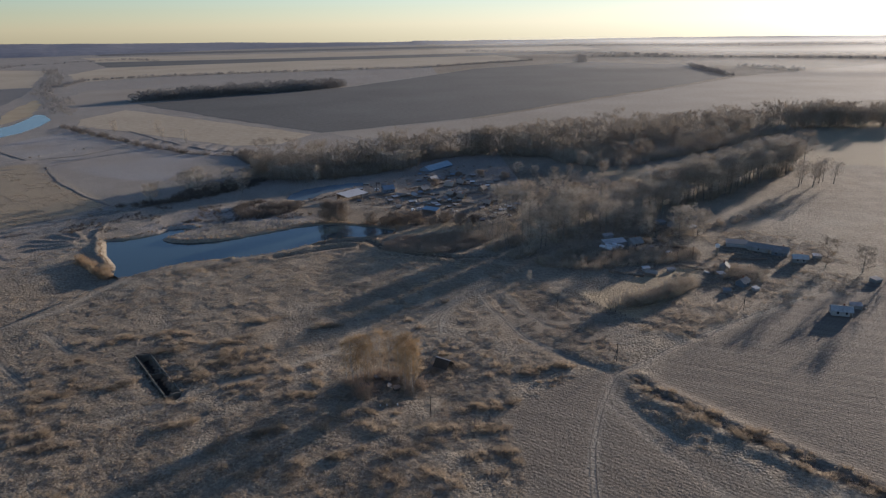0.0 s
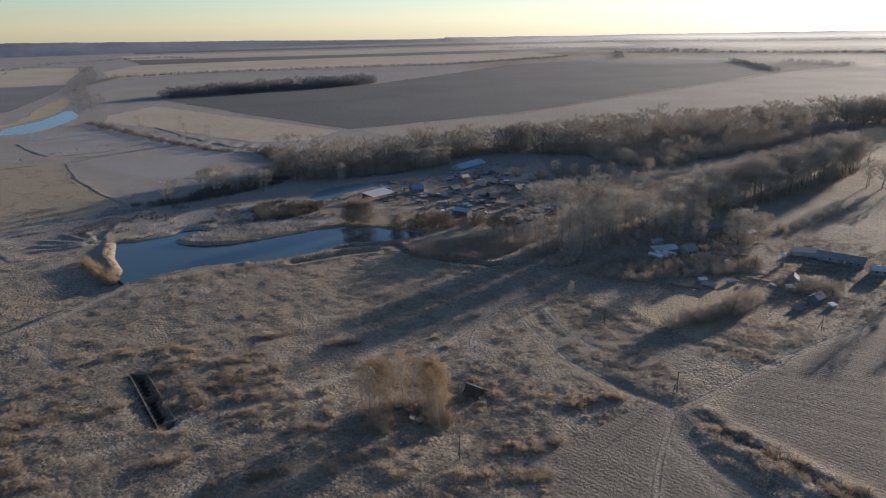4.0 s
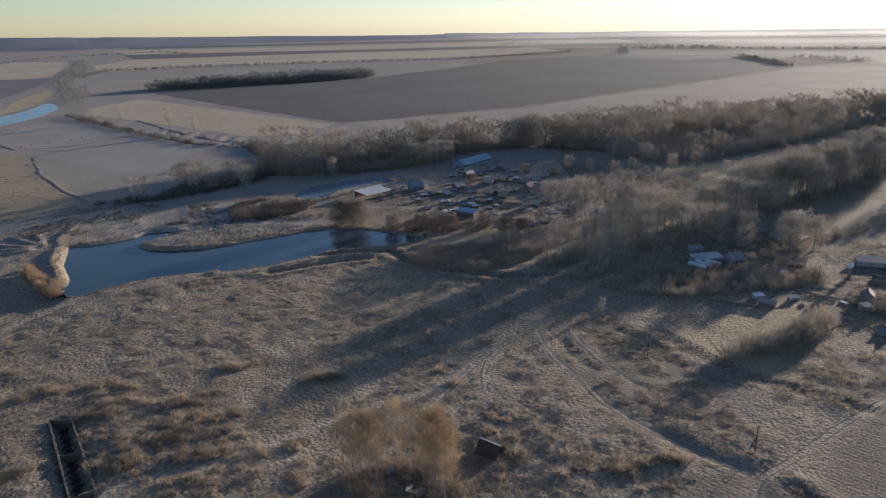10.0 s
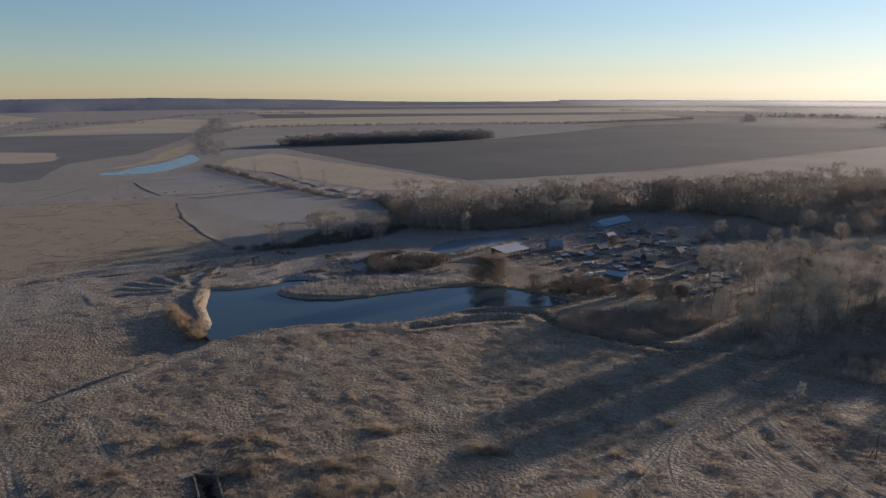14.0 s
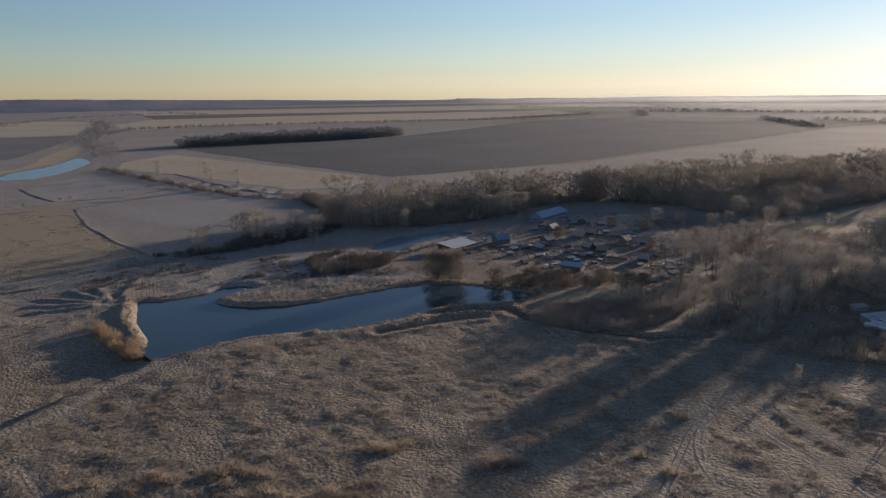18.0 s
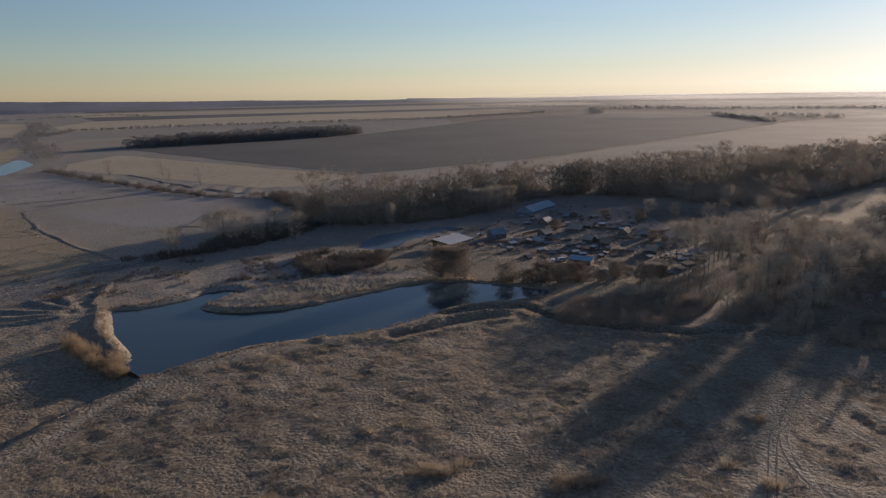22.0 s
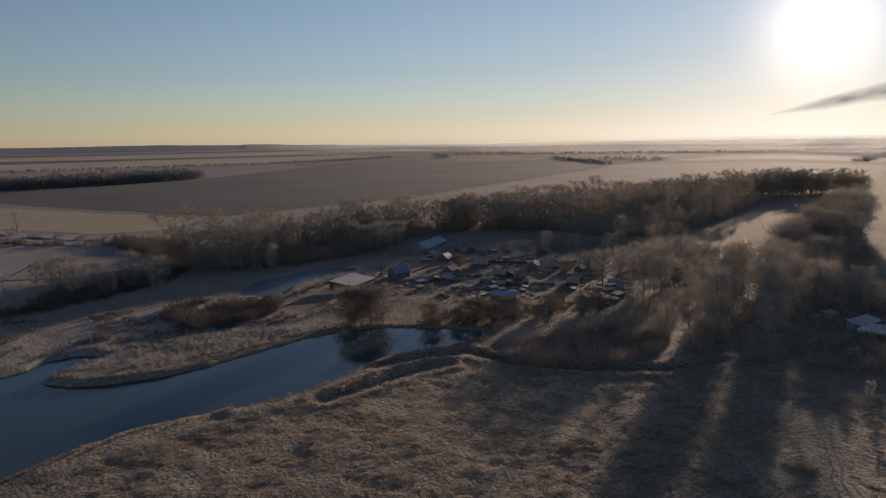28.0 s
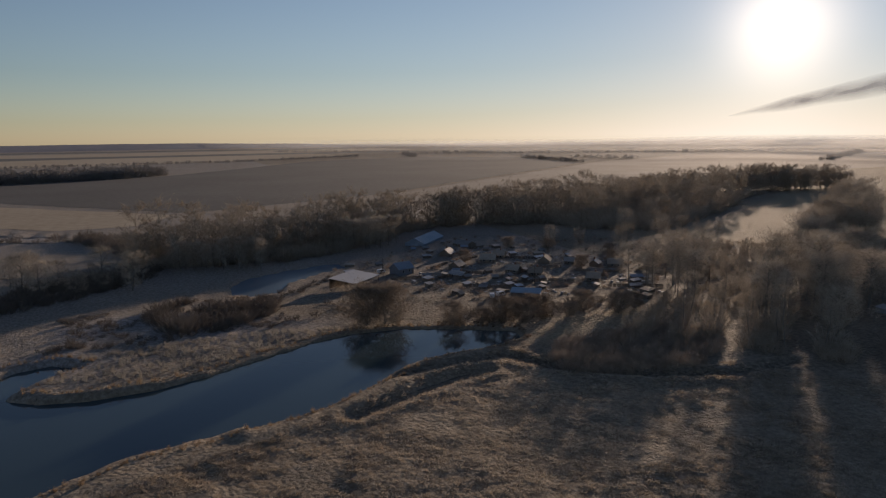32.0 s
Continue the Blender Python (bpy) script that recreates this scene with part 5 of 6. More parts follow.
def cloud_streak():
    """A long thin grey cloud low beside the sun."""
    verts, faces, dens = [], [], []
    n, k, far = 70, 8, 4300
    for i in range(n + 1):
        u = i / n
        az = radians(43.3 + 25 * u)
        el = radians(1.2 + 4.9 * u)
        half = radians(0.04 + 0.75 * min(1, u * 3.2) ** 0.8 * (0.8 + 0.4 * float(vnoise(u * 10, 1.0, 1.0, 31))))
        for j in range(k + 1):
            v = 2 * j / k - 1
            e = el + half * v + radians(0.1) * (float(vnoise(u * 22, v * 2, 1.0, 32)) - 0.5)
            verts.append((math.sin(az) * far - 119, math.cos(az) * far + 170, far * math.tan(e) + 72))
            dens.append(max(0.0, 1 - abs(v) ** 1.5) * min(1, 0.15 + u * 5) * (0.75 + 0.5 * float(vnoise(u * 30, v * 3, 1.0, 33))))
    for i in range(n):
        for j in range(k):
            a = i * (k + 1) + j
            faces.append((a, a + 1, a + k + 2, a + k + 1))
    me = mesh_from("cloud_streak", verts, faces, [soft_white("grey_cloud", (0.19, 0.2, 0.24), 0.72)], True)
    point_attr(me, "cover", dens)
    return tagged(new("cloud_streak", me), "long thin grey cloud streak beside the sun", "cloud", kind="backdrop")


cloud_streak()

# ---- houses and sheds ----


def gable_bm(length, width, eave, rise):
    """Walls of a gabled house, its ridge along x."""
    bm = bmesh.new()
    l, w = length / 2, width / 2
    prof = [(-w, -0.4), (w, -0.4), (w, eave), (0, eave + rise), (-w, eave)]
    a = [bm.verts.new((-l, y, z)) for y, z in prof]
    b = [bm.verts.new((l, y, z)) for y, z in prof]
    bm.faces.new(a)
    bm.faces.new(b[::-1])
    for i in range(5):
        j = (i + 1) % 5
        bm.faces.new((a[i], b[i], b[j], a[j])[::-1])
    bmesh.ops.recalc_face_normals(bm, faces=bm.faces[:])
    return bm


def slope_mesh(name, length, width, eave, rise, side, material, over=0.45, thick=0.09, ribs=False):
    """One roof slope as a slab with raised sheet seams."""
    bm = bmesh.new()
    w = width / 2
    n = math.hypot(w, rise)
    ey, ez = side * (w + over * w / n), eave - over * rise / n
    ry, rz = 0.0, eave + rise
    up = Vector((0, side * rise / n, w / n))
    l = length / 2 + over

    def slab(x0, x1, lift, t):
        pts = []
        for x in (x0, x1):
            for (y, z) in ((ey, ez), (ry, rz)):
                for k in (lift, lift + t):
                    pts.append(bm.verts.new((x, y + up.y * k, z + up.z * k)))
        for q in ((0, 1, 3, 2), (4, 6, 7, 5), (0, 4, 5, 1), (2, 3, 7, 6), (1, 5, 7, 3), (0, 2, 6, 4)):
            bm.faces.new([pts[i] for i in q])

    slab(-l, l, 0.02, thick)
    if ribs:
        k = max(2, int(length / 1.6))
        for i in range(k + 1):
            x = -l + 2 * l * i / k
            slab(max(-l, x - 0.05), min(l, x + 0.05), 0.02 + thick * 0.9, 0.05)
    bmesh.ops.recalc_face_normals(bm, faces=bm.faces[:])
    return done(bm, name, material)


def add_windows(ob, length, width, eave, count, door):
    for side in (-1, 1):
        for i in range(count):
            x = (-0.5 + (i + 0.7) / (count + 0.4)) * length
            y = side * (width / 2)
            win = part("window", boxes("window", WHITEWALL, (x - 0.6, y - 0.04, eave * 0.4 - 0.06, x + 0.6, y + 0.04, eave * 0.4), (x - 0.6, y - 0.04, eave * 0.4 + 1.2, x + 0.6, y + 0.04, eave * 0.4 + 1.28),
                                       (x - 0.6, y - 0.04, eave * 0.4, x - 0.52, y + 0.04, eave * 0.4 + 1.2), (x + 0.52, y - 0.04, eave * 0.4, x + 0.6, y + 0.04, eave * 0.4 + 1.2)), ob, "pale window frame")
            part("pane", boxes("pane", PANE, (x - 0.52, y - 0.02, eave * 0.4, x + 0.52, y + 0.02, eave * 0.4 + 1.2)), win)
    if door:
        x = length * 0.42
        part("door", boxes("door", WOOD, (x - 0.45, -width / 2 - 0.05, 0, x + 0.45, -width / 2 + 0.02, min(2.0, eave - 0.15))), ob)


def house(name, x, y, turn, length, width, eave, rise, wall, roof, label, category="house", chimney=True, windows=2, group="village houses", door=True):
    ob = thing(name, x, y, fz(x, y), turn, label, category, group)
    part("wall", done(gable_bm(length, width, eave, rise), "wall", wall), ob)
    part("roof_slope", slope_mesh("roof_slope", length, width, eave, rise, -1, roof), ob)
    part("roof_slope", slope_mesh("roof_slope", length, width, eave, rise, 1, roof), ob)
    part("ridge_cap", boxes("ridge_cap", roof, (-length / 2 - 0.45, -0.14, eave + rise + 0.08, length / 2 + 0.45, 0.14, eave + rise + 0.17)), ob)
    if windows:
        add_windows(ob, length, width, eave, windows, door)
    if chimney:
        part("chimney", boxes("chimney", BRICK, (-0.3 + length * 0.12, 0.35, eave, 0.3 + length * 0.12, 0.95, eave + rise + 0.9), (-0.36 + length * 0.12, 0.29, eave + rise + 0.9, 0.36 + length * 0.12, 1.01, eave + rise + 1.02)), ob)
    return ob


def shed(name, x, y, turn, length, width, high, drop, wall, roof, label, group="village sheds", posts=False):
    """A lean-to shed: a flat roof tilted to one side."""
    ob = thing(name, x, y, fz(x, y), turn, label, "shed", group)
    l, w = length / 2, width / 2
    bm = bmesh.new()
    a = [bm.verts.new(p) for p in ((-l, -w, -0.3), (l, -w, -0.3), (l, w, -0.3), (-l, w, -0.3), (-l, -w, high - drop), (l, -w, high - drop), (l, w, high), (-l, w, high))]
    if posts:
        bm.clear()
        bmesh.ops.create_cube(bm, size=1, matrix=Matrix.LocRotScale((0, w - 0.1, high / 2 - 0.1), None, (length, 0.12, high - 0.1)))
    else:
        for q in ((0, 1, 5, 4), (1, 2, 6, 5), (2, 3, 7, 6), (3, 0, 4, 7), (4, 5, 6, 7)):
            bm.faces.new([a[i] for i in q])
        bmesh.ops.recalc_face_normals(bm, faces=bm.faces[:])
    part("wall", done(bm, "wall", wall), ob)
    if posts:
        for i in range(4):
            px = -l + 0.2 + (length - 0.4) * i / 3
            part("post", boxes("post", WOOD, (px - 0.09, -w, -0.3, px + 0.09, -w + 0.18, high - drop)), ob)
    bm = bmesh.new()
    tilt = math.atan2(drop, width)
    m = Matrix.LocRotScale((0, 0, high - drop / 2 + 0.08), Euler((tilt, 0, 0)), (length + 0.7, math.hypot(width, drop) + 0.7, 0.09))
    bmesh.ops.create_cube(bm, size=1, matrix=m)
    part("roof", done(bm, "roof", roof), ob)
    return ob


# village
shed("open_barn", -27.5, 299, 45, 22, 14, 5.2, 1.4, WOOD, TINROOF, "open timber barn under a pale tin roof", "village barns", True)
house("long_barn", 17, 364.5, 50, 37, 13, 1.7, 3.2, BLUESLATE, BLUETIN, "long low farm building with a blue tin roof", "barn", False, 0, "village barns")
house("blue_house", -10.3, 309.5, 20, 9.5, 8, 3.2, 2.8, BLUEWALL, BLUESLATE, "blue painted cottage with a dull blue roof")
shed("blue_roofed_shed", 9.6, 267.8, -35, 12.5, 6, 3.4, 0.9, WOOD, BLUETIN, "long low shed with a bright blue roof")
V = [
    (13.5, 332, 48, 8.5, 6.5, 2.5, 2.6, WOOD, TINROOF), (19.5, 333.5, 40, 5, 4.5, 2.0, 1.8, WOOD, SLATE), (27, 348.5, 15, 13, 8, 2.4, 2.0, WOOD, SLATE), (8, 310, 42, 8, 6, 2.4, 2.3, WOOD, SLATE),
    (21.5, 316, 50, 8.5, 6.5, 2.5, 2.7, WOOD, TANROOF), (28, 321, 46, 6.5, 5.5, 2.4, 2.4, WOOD, TANROOF), (37.5, 307, 52, 7, 6, 2.4, 2.5, WOOD, TANROOF), (44, 302.5, 44, 5, 4.5, 2.2, 2.0, WOOD, SLATE),
    (55, 293.5, 50, 7.5, 6, 2.5, 2.5, WOOD, TANROOF), (50, 297, 40, 6, 5, 2.2, 1.8, WOOD, BLUESLATE), (21, 297, 35, 6.5, 5.5, 2.3, 2.2, WOOD, TANROOF), (25.5, 291.5, 50, 6.5, 5.5, 2.4, 2.4, WOOD, TANROOF),
    (36.8, 278, -40, 6, 5, 2.4, 2.5, WOOD, TANROOF), (3.5, 298, 20, 8.5, 5, 2.1, 1.5, WOOD, TINROOF), (42, 284, 35, 5.5, 4.5, 2.2, 1.9, WOOD, SLATE)]
for k, (x, y, a, l, w, e, r, wm, rm) in enumerate(V):
    house("cottage", x, y, a if k % 3 == 0 else a - 85, l, w, e * 0.82, r * 0.95, wm, rm, "weathered wooden village cottage with a " + ("pale tin" if rm is TINROOF else "grey sheet" if rm is SLATE else "dull blue" if rm is BLUESLATE else "brown sheet") + " roof", windows=2 if l > 5 else 1, chimney=l > 5.5)
S = [(-6.6, 296.4, 30, 5.5, 3.5, 2.2, BLUESLATE), (40, 315, 20, 8, 1.8, 1.7, SNOWWHITE), (46.4, 271.6, 15, 6.5, 2.2, 1.8, TINROOF), (40.5, 258.8, 25, 7, 4.5, 2.2, TANROOF), (14.5, 287, 40, 3.5, 2.2, 1.8, TINROOF), (13.2, 278.5, 10, 3.5, 2, 1.7, SNOWWHITE), (21.5, 279.5, 60, 3.5, 2.4, 1.8, TINROOF), (-25, 314, 10, 6, 3, 2.2, TINROOF), (-9, 289, 30, 4, 2.6, 2.2, TINROOF), (1, 286, 20, 4, 2.6, 2.0, TINROOF), (-5, 279, 40, 4, 3, 2.0, SLATE), (6, 332, 0, 5, 3, 2.2, TINROOF), (38, 309, 15, 6, 2, 2.0, SNOWWHITE),
     (19.5, 287, 40, 4.5, 2, 2.0, TINROOF), (12, 282, 25, 5, 2.4, 2.1, TINROOF), (18.5, 275, 30, 3, 2.4, 2.0, TINROOF), (36, 253.5, 30, 4.5, 3.4, 2.2, TANROOF), (42, 266, -10, 6, 2.4, 2.0, TINROOF),
     (31, 250, 0, 3, 2, 1.8, SLATE), (49.5, 287, 20, 3, 2.2, 2, TINROOF), (33, 271, 40, 4, 2.5, 1.9, TINROOF), (34, 323, 0, 4, 3, 2.2, SNOWWHITE), (6, 275, 50, 4, 3, 2, SLATE), (0, 300, 60, 4, 3, 2.2, SLATE),
     (14, 300, 10, 4, 3, 2.1, SLATE), (25, 297, 40, 4, 2.6, 2.1, SLATE), (28, 327, 30, 5, 3, 2.2, SLATE), (-18, 296, 45, 5, 3, 2.1, WOOD), (36, 340, 10, 5, 4, 2.2, SLATE), (50, 312, 30, 4, 3, 2, SLATE), (10, 340, 40, 4, 3, 2, TINROOF)]
for x, y, a, l, w, h, rm in S:
    shed("shed", x, y, a, l * 0.9, w * 0.9, h * 0.85, 0.45, WOOD, rm, "small plank shed under a " + {"frosted_tin_roof": "frosted tin", "grey_sheet_roof": "grey sheet", "white_sheet": "white sheet", "brown_sheet_roof": "brown sheet", "dull_blue_roof": "dull blue", "weathered_wood": "bare board"}[rm.name] + " roof")

built = [(v[0], v[1]) for v in V] + [(v[0], v[1]) for v in S] + [(-27.5, 299), (-11, 306), (9.6, 267.8)]
YARD = ((11, 347, 5), (41, 337, 4.5), (43, 321, 8), (18, 293, 3.5), (24, 300, 5), (24, 285, 4), (12, 291, 4), (50, 276, 8), (44, 264, 5), (-13, 325, 5), (-24, 291, 4), (-22, 327, 7), (7, 349, 3.5), (51, 315, 4), (57, 299, 4),
        (-5, 276, 4), (22, 358, 4), (5, 295, 5), (10, 289, 4), (4, 282, 5), (6, 306, 6), (23, 304, 6), (27, 297, 7), (25, 344, 6), (17, 341, 6), (33, 330, 7), (40, 285, 6), (-5, 302, 6), (30, 336, 5), (60, 305, 5), (47, 326, 5))
rnd = random.Random(91)
for x, y, l in YARD:
    if min(math.hypot(x - a, y - b) for a, b in built) < 3.0:
        continue
    built.append((x, y))
    rm = rnd.choice((TINROOF, SLATE, SLATE, TANROOF, BLUESLATE))
    shed("shed", x, y, rnd.uniform(-60, 40), l * 0.72, max(1.7, l * 0.4), rnd.uniform(1.2, 1.9), rnd.uniform(0.4, 0.9), WOOD, rm,
         "small plank shed under a " + ("frosted tin" if rm is TINROOF else "brown sheet" if rm is TANROOF else "grey sheet" if rm is SLATE else "dull blue") + " roof")

# farmsteads by the south belt
house("farmhouse", 84, 210, 20, 8, 7.5, 2.8, 2.8, PALEBOARD, SLATE, "grey farm cottage beside the white tanks", group="farmsteads")
shed("long_shed", 76.5, 211, 12, 15, 6, 3.2, 1.0, PALEBOARD, TINROOF, "long shed under a frosted tin roof", "farm sheds")
shed("shed", 77, 221, 12, 6.5, 3.4, 2.3, 0.5, PALEBOARD, TINROOF, "small plank shed under a frosted tin roof", "farm sheds")
house("farmhouse", 109, 232, 25, 10.5, 8.5, 3.0, 2.8, PALEBOARD, SLATE, "grey timber farmhouse by bare trees", group="farmsteads")
shed("shed", 104, 237, 20, 6, 4, 2.4, 0.5, PALEBOARD, SLATE, "small plank shed under a grey sheet roof", "farm sheds")
shed("shed", 114, 229, 30, 7, 2.6, 2.0, 0.4, PALEBOARD, TINROOF, "small plank shed under a frosted tin roof", "farm sheds")
shed("shed", 79, 178, -38, 6.5, 3, 2.3, 0.7, WOOD, TANROOF, "slumped shed under a brown sheet roof", "farm sheds")
shed("shed", 79, 183, 5, 4, 2.4, 1.9, 0.4, PALEBOARD, TINROOF, "small plank shed under a frosted tin roof", "farm sheds")
shed("shed", 87, 181, 15, 4.5, 2, 1.8, 0.4, PALEBOARD, TINROOF, "small plank shed under a frosted tin roof", "farm sheds")
shed("barracks", 121.5, 205.5, -22, 13, 7, 3.2, 0.8, PALEBOARD, TINROOF, "long farm building under a white tin roof", "farm sheds")
house("long_barn", 127.5, 200, -38, 14, 8, 2.8, 1.8, PALEBOARD, SLATE, "grey timber barn joined to a long shed", "barn", False, 1, "farmsteads")
house("farmhouse", 132, 194, -38, 9, 8, 3.0, 2.4, SLATEBLUE, TINROOF, "blue grey farm cottage with a frosted roof", group="farmsteads")
house("farmhouse", 105, 180, 60, 5.5, 5, 2.4, 2.2, PALEBOARD, SLATE, "small dark farm cottage by a yard", group="farmsteads", windows=1)
shed("shed", 101, 174, 10, 3.6, 3, 2.2, 0.5, PALEBOARD, TINROOF, "small plank shed under a frosted tin roof", "farm sheds")
house("farmhouse", 104.5, 166, 35, 6.5, 5, 2.3, 1.8, SLATEBLUE, SLATE, "low blue cottage with a grey roof", group="farmsteads", windows=1)
shed("shed", 97, 161, -20, 3.5, 2.6, 2.0, 0.5, PALEBOARD, TINROOF, "small plank shed under a frosted tin roof", "farm sheds")
shed("shed", 106.5, 161.5, 20, 3, 2.4, 1.9, 0.4, PALEBOARD, TINROOF, "small plank shed under a frosted tin roof", "farm sheds")
house("farmhouse", 134, 185, -20, 8, 5, 2.6, 1.8, PALEBOARD, TINROOF, "pale board farm cottage with a frosted roof", group="farmsteads")
shed("shed", 142, 188, -15, 4.5, 3.5, 2.3, 0.4, PALEBOARD, TINROOF, "small plank shed under a frosted tin roof", "farm sheds")
house("farmhouse", 121, 141, -20, 9, 5.5, 2.6, 1.8, PALEBOARD, TINROOF, "pale farm cottage at the field corner", group="farmsteads")
shed("shed", 128, 145, -20, 5, 3.5, 2.2, 0.5, PALEBOARD, TINROOF, "small plank shed under a frosted tin roof", "farm sheds")
shed("shed", 147, 164, 20, 5, 4, 2.4, 0.5, PALEBOARD, SLATE, "small plank shed under a grey sheet roof", "farm sheds")


def tank(x, y, turn, length, rad):
    """A lying steel tank with domed ends on two cradles."""
    ob = thing("storage_tank", x, y, fz(x, y), turn, "white cylindrical steel storage tank lying on cradles", "tank", "white tanks")
    verts, faces = [], []
    ring = [(-0.5, 0.05), (-0.485, 0.55), (-0.46, 0.85), (-0.43, 1), (0.43, 1), (0.46, 0.85), (0.485, 0.55), (0.5, 0.05)]
    n = 18
    for u, r in ring:
        for i in range(n):
            a = math.tau * i / n
            verts.append((u * length, math.cos(a) * r * rad, rad + 0.35 + math.sin(a) * r * rad))
    for k in range(len(ring) - 1):
        for i in range(n):
            faces.append((k * n + i, k * n + (i + 1) % n, (k + 1) * n + (i + 1) % n, (k + 1) * n + i))
    faces.append(tuple(range(n)))
    faces.append(tuple(range((len(ring) - 1) * n, len(ring) * n))[::-1])
    part("shell", mesh_from("shell", verts, faces, [SNOWWHITE], True), ob)
    part("hatch", boxes("hatch", CONCRETE, (-0.3, -0.3, 2 * rad + 0.3, 0.3, 0.3, 2 * rad + 0.6)), ob)
    for s in (-0.3, 0.3):
        part("cradle", boxes("cradle", CONCRETE, (s * length - 0.15, -rad * 0.8, -0.3, s * length + 0.15, rad * 0.8, 0.6)), ob)


for k in range(3):
    tank(71.5 + 2.6 * k, 205 + 1.4 * k, -52, 9.4, 1.25)

# ---- poles ----


def pole(x, y, turn, tall=8.5):
    ob = thing("utility_pole", x, y, fz(x, y), turn, "dark weathered wooden utility pole with a crossarm", "pole", "utility poles")
    v, f = [], []
    tube(v, f, [Vector((0, 0, -0.5)), Vector((0, 0.03, tall * 0.5)), Vector((0, 0, tall))], [0.15, 0.13, 0.1], 8)
    part("post", mesh_from("post", v, f, [DARKWOOD], True), ob)
    part("crossarm", boxes("crossarm", DARKWOOD, (-0.9, -0.06, tall - 0.6, 0.9, 0.06, tall - 0.46)), ob)
    for s in (-0.8, -0.4, 0.4, 0.8):
        part("insulator", boxes("insulator", SNOWWHITE, (s - 0.04, -0.04, tall - 0.46, s + 0.04, 0.04, tall - 0.3)), ob)
    v, f = [], []
    tube(v, f, [Vector((0, 1.9, -0.4)), Vector((0, 0.1, tall * 0.62))], [0.12, 0.1], 6)
    part("stay", mesh_from("stay", v, f, [DARKWOOD], True), ob)


for x, y, a in ((49, 118, 20), (42, 153, 30), (95, 146, 60), (99, 192, 10), (2, 97, 10), (60, 258, 30), (20, 282, 20), (-16, 310, 15)):
    pole(x, y, a)

# ---- roofless concrete foundation ----
ruin = thing("foundation_ruin", -64.5, 122, -0.9, 0, "roofless sunken concrete foundation with broken walls", "ruin")


def wall_run(name, ax, ay, bx, by, low, high, thick, seed):
    rnd = random.Random(seed)
    ax, ay, bx, by = K * ax, K * ay, K * bx, K * by
    d = Vector((bx - ax, by - ay, 0))
    n = max(2, int(d.length / 1.6))
    ang = math.atan2(d.y, d.x)
    for i in range(n):
        top = high + rnd.uniform(-0.25, 0.12)
        if rnd.random() < 0.08:
            continue
        p = Vector((ax, ay, 0)) + d * ((i + 0.5) / n)
        bm = bmesh.new()
        bmesh.ops.create_cube(bm, size=1, matrix=pose(p.x, p.y, (low + top) / 2, 0, 0, math.degrees(ang) + rnd.uniform(-1, 1)) @ Matrix.Diagonal((d.length / n * 0.98, thick, top - low, 1)))
        bmesh.ops.bevel(bm, geom=bm.edges[:], offset=0.04, segments=1, affect="EDGES")
        part(name, done(bm, name, OLDCONCRETE), ruin)


for k, (ax, ay, bx, by) in enumerate(((-8.8, 11, 6, -11.2), (-4.9, 11.4, 9, -9.2), (-8.8, 11, -4.9, 11.4), (6, -11.2, 9, -9.2), (-1.6, 0.4, 1.9, 1.6), (4.4, 0.8, 12.5, 5.2))):
    wall_run("wall_block", ax, ay, bx, by, -2.2, 1.6 if k < 4 else 1.1, 0.5, 300 + k)

part("floor_slab", boxes("floor_slab", DARKSOIL, (-2.6, -21, -1.75, 2.6, 21, -1.6)), ruin, "dark soil floor").matrix_basis = pose(0.1, 0.1, 0, 0, 0, 33.3)

# ---- old yard among the birches ----
shack = thing("collapsed_shack", 6.2, 120.5, fz(6.2, 120.5), -38, "collapsed wooden shack with a caved dark roof", "shack")
bm = bmesh.new()
for s, tilt in ((-1, 48), (1, 40)):
    bmesh.ops.create_cube(bm, size=1, matrix=Matrix.Translation((0, s * 1.35, 1.05)) @ Euler((radians(-s * tilt), 0, 0)).to_matrix().to_4x4() @ Matrix.Diagonal((5.2, 3.3, 0.12, 1)))
part("roof", done(bm, "roof", DARKWOOD), shack)
part("ridge_board", boxes("ridge_board", SNOWWHITE, (-2.7, -0.12, 2.18, 2.5, 0.12, 2.3)), shack, "frosted pale ridge board")
part("end_wall", boxes("end_wall", WOOD, (-2.4, -1.4, -0.2, -2.25, 1.4, 1.0)), shack)
for o in shack.children:
    o.scale = (1.35, 1.35, 1.35)
for i, (x, y, a, l, w, h) in enumerate(((-13, 111.5, 8, 3.6, 2.0, 1.3), (-7.4, 113.4, 80, 2.2, 1.6, 1.5), (-7, 111, 85, 2.6, 1.0, 1.0), (-5.4, 109.6, 30, 2.4, 1.8, 1.4), (-10, 115.2, 30, 2.2, 1.6, 1.6))):
    shed("hut", x, y, a, l, w, h, 0.3, WOOD, WOOD if i % 2 else SLATE, "small dark board hut in the birch yard", "birch yard huts")
board = thing("leaning_board", 0.2, 109.2, fz(0.2, 109.2), -25, "pale broken board lying aslant on the grass", "board")
bm = bmesh.new()
bmesh.ops.create_cube(bm, size=1, matrix=pose(0, 0, 0.5, 35, 0, 0) @ Matrix.Diagonal((1.0, 1.8, 0.08, 1)))
part("panel", done(bm, "panel", PLANK), board)
ring = thing("wattle_pen", -18.5, 117, fz(-18.5, 117), 0, "round broken wattle pen of pale stakes", "fence")
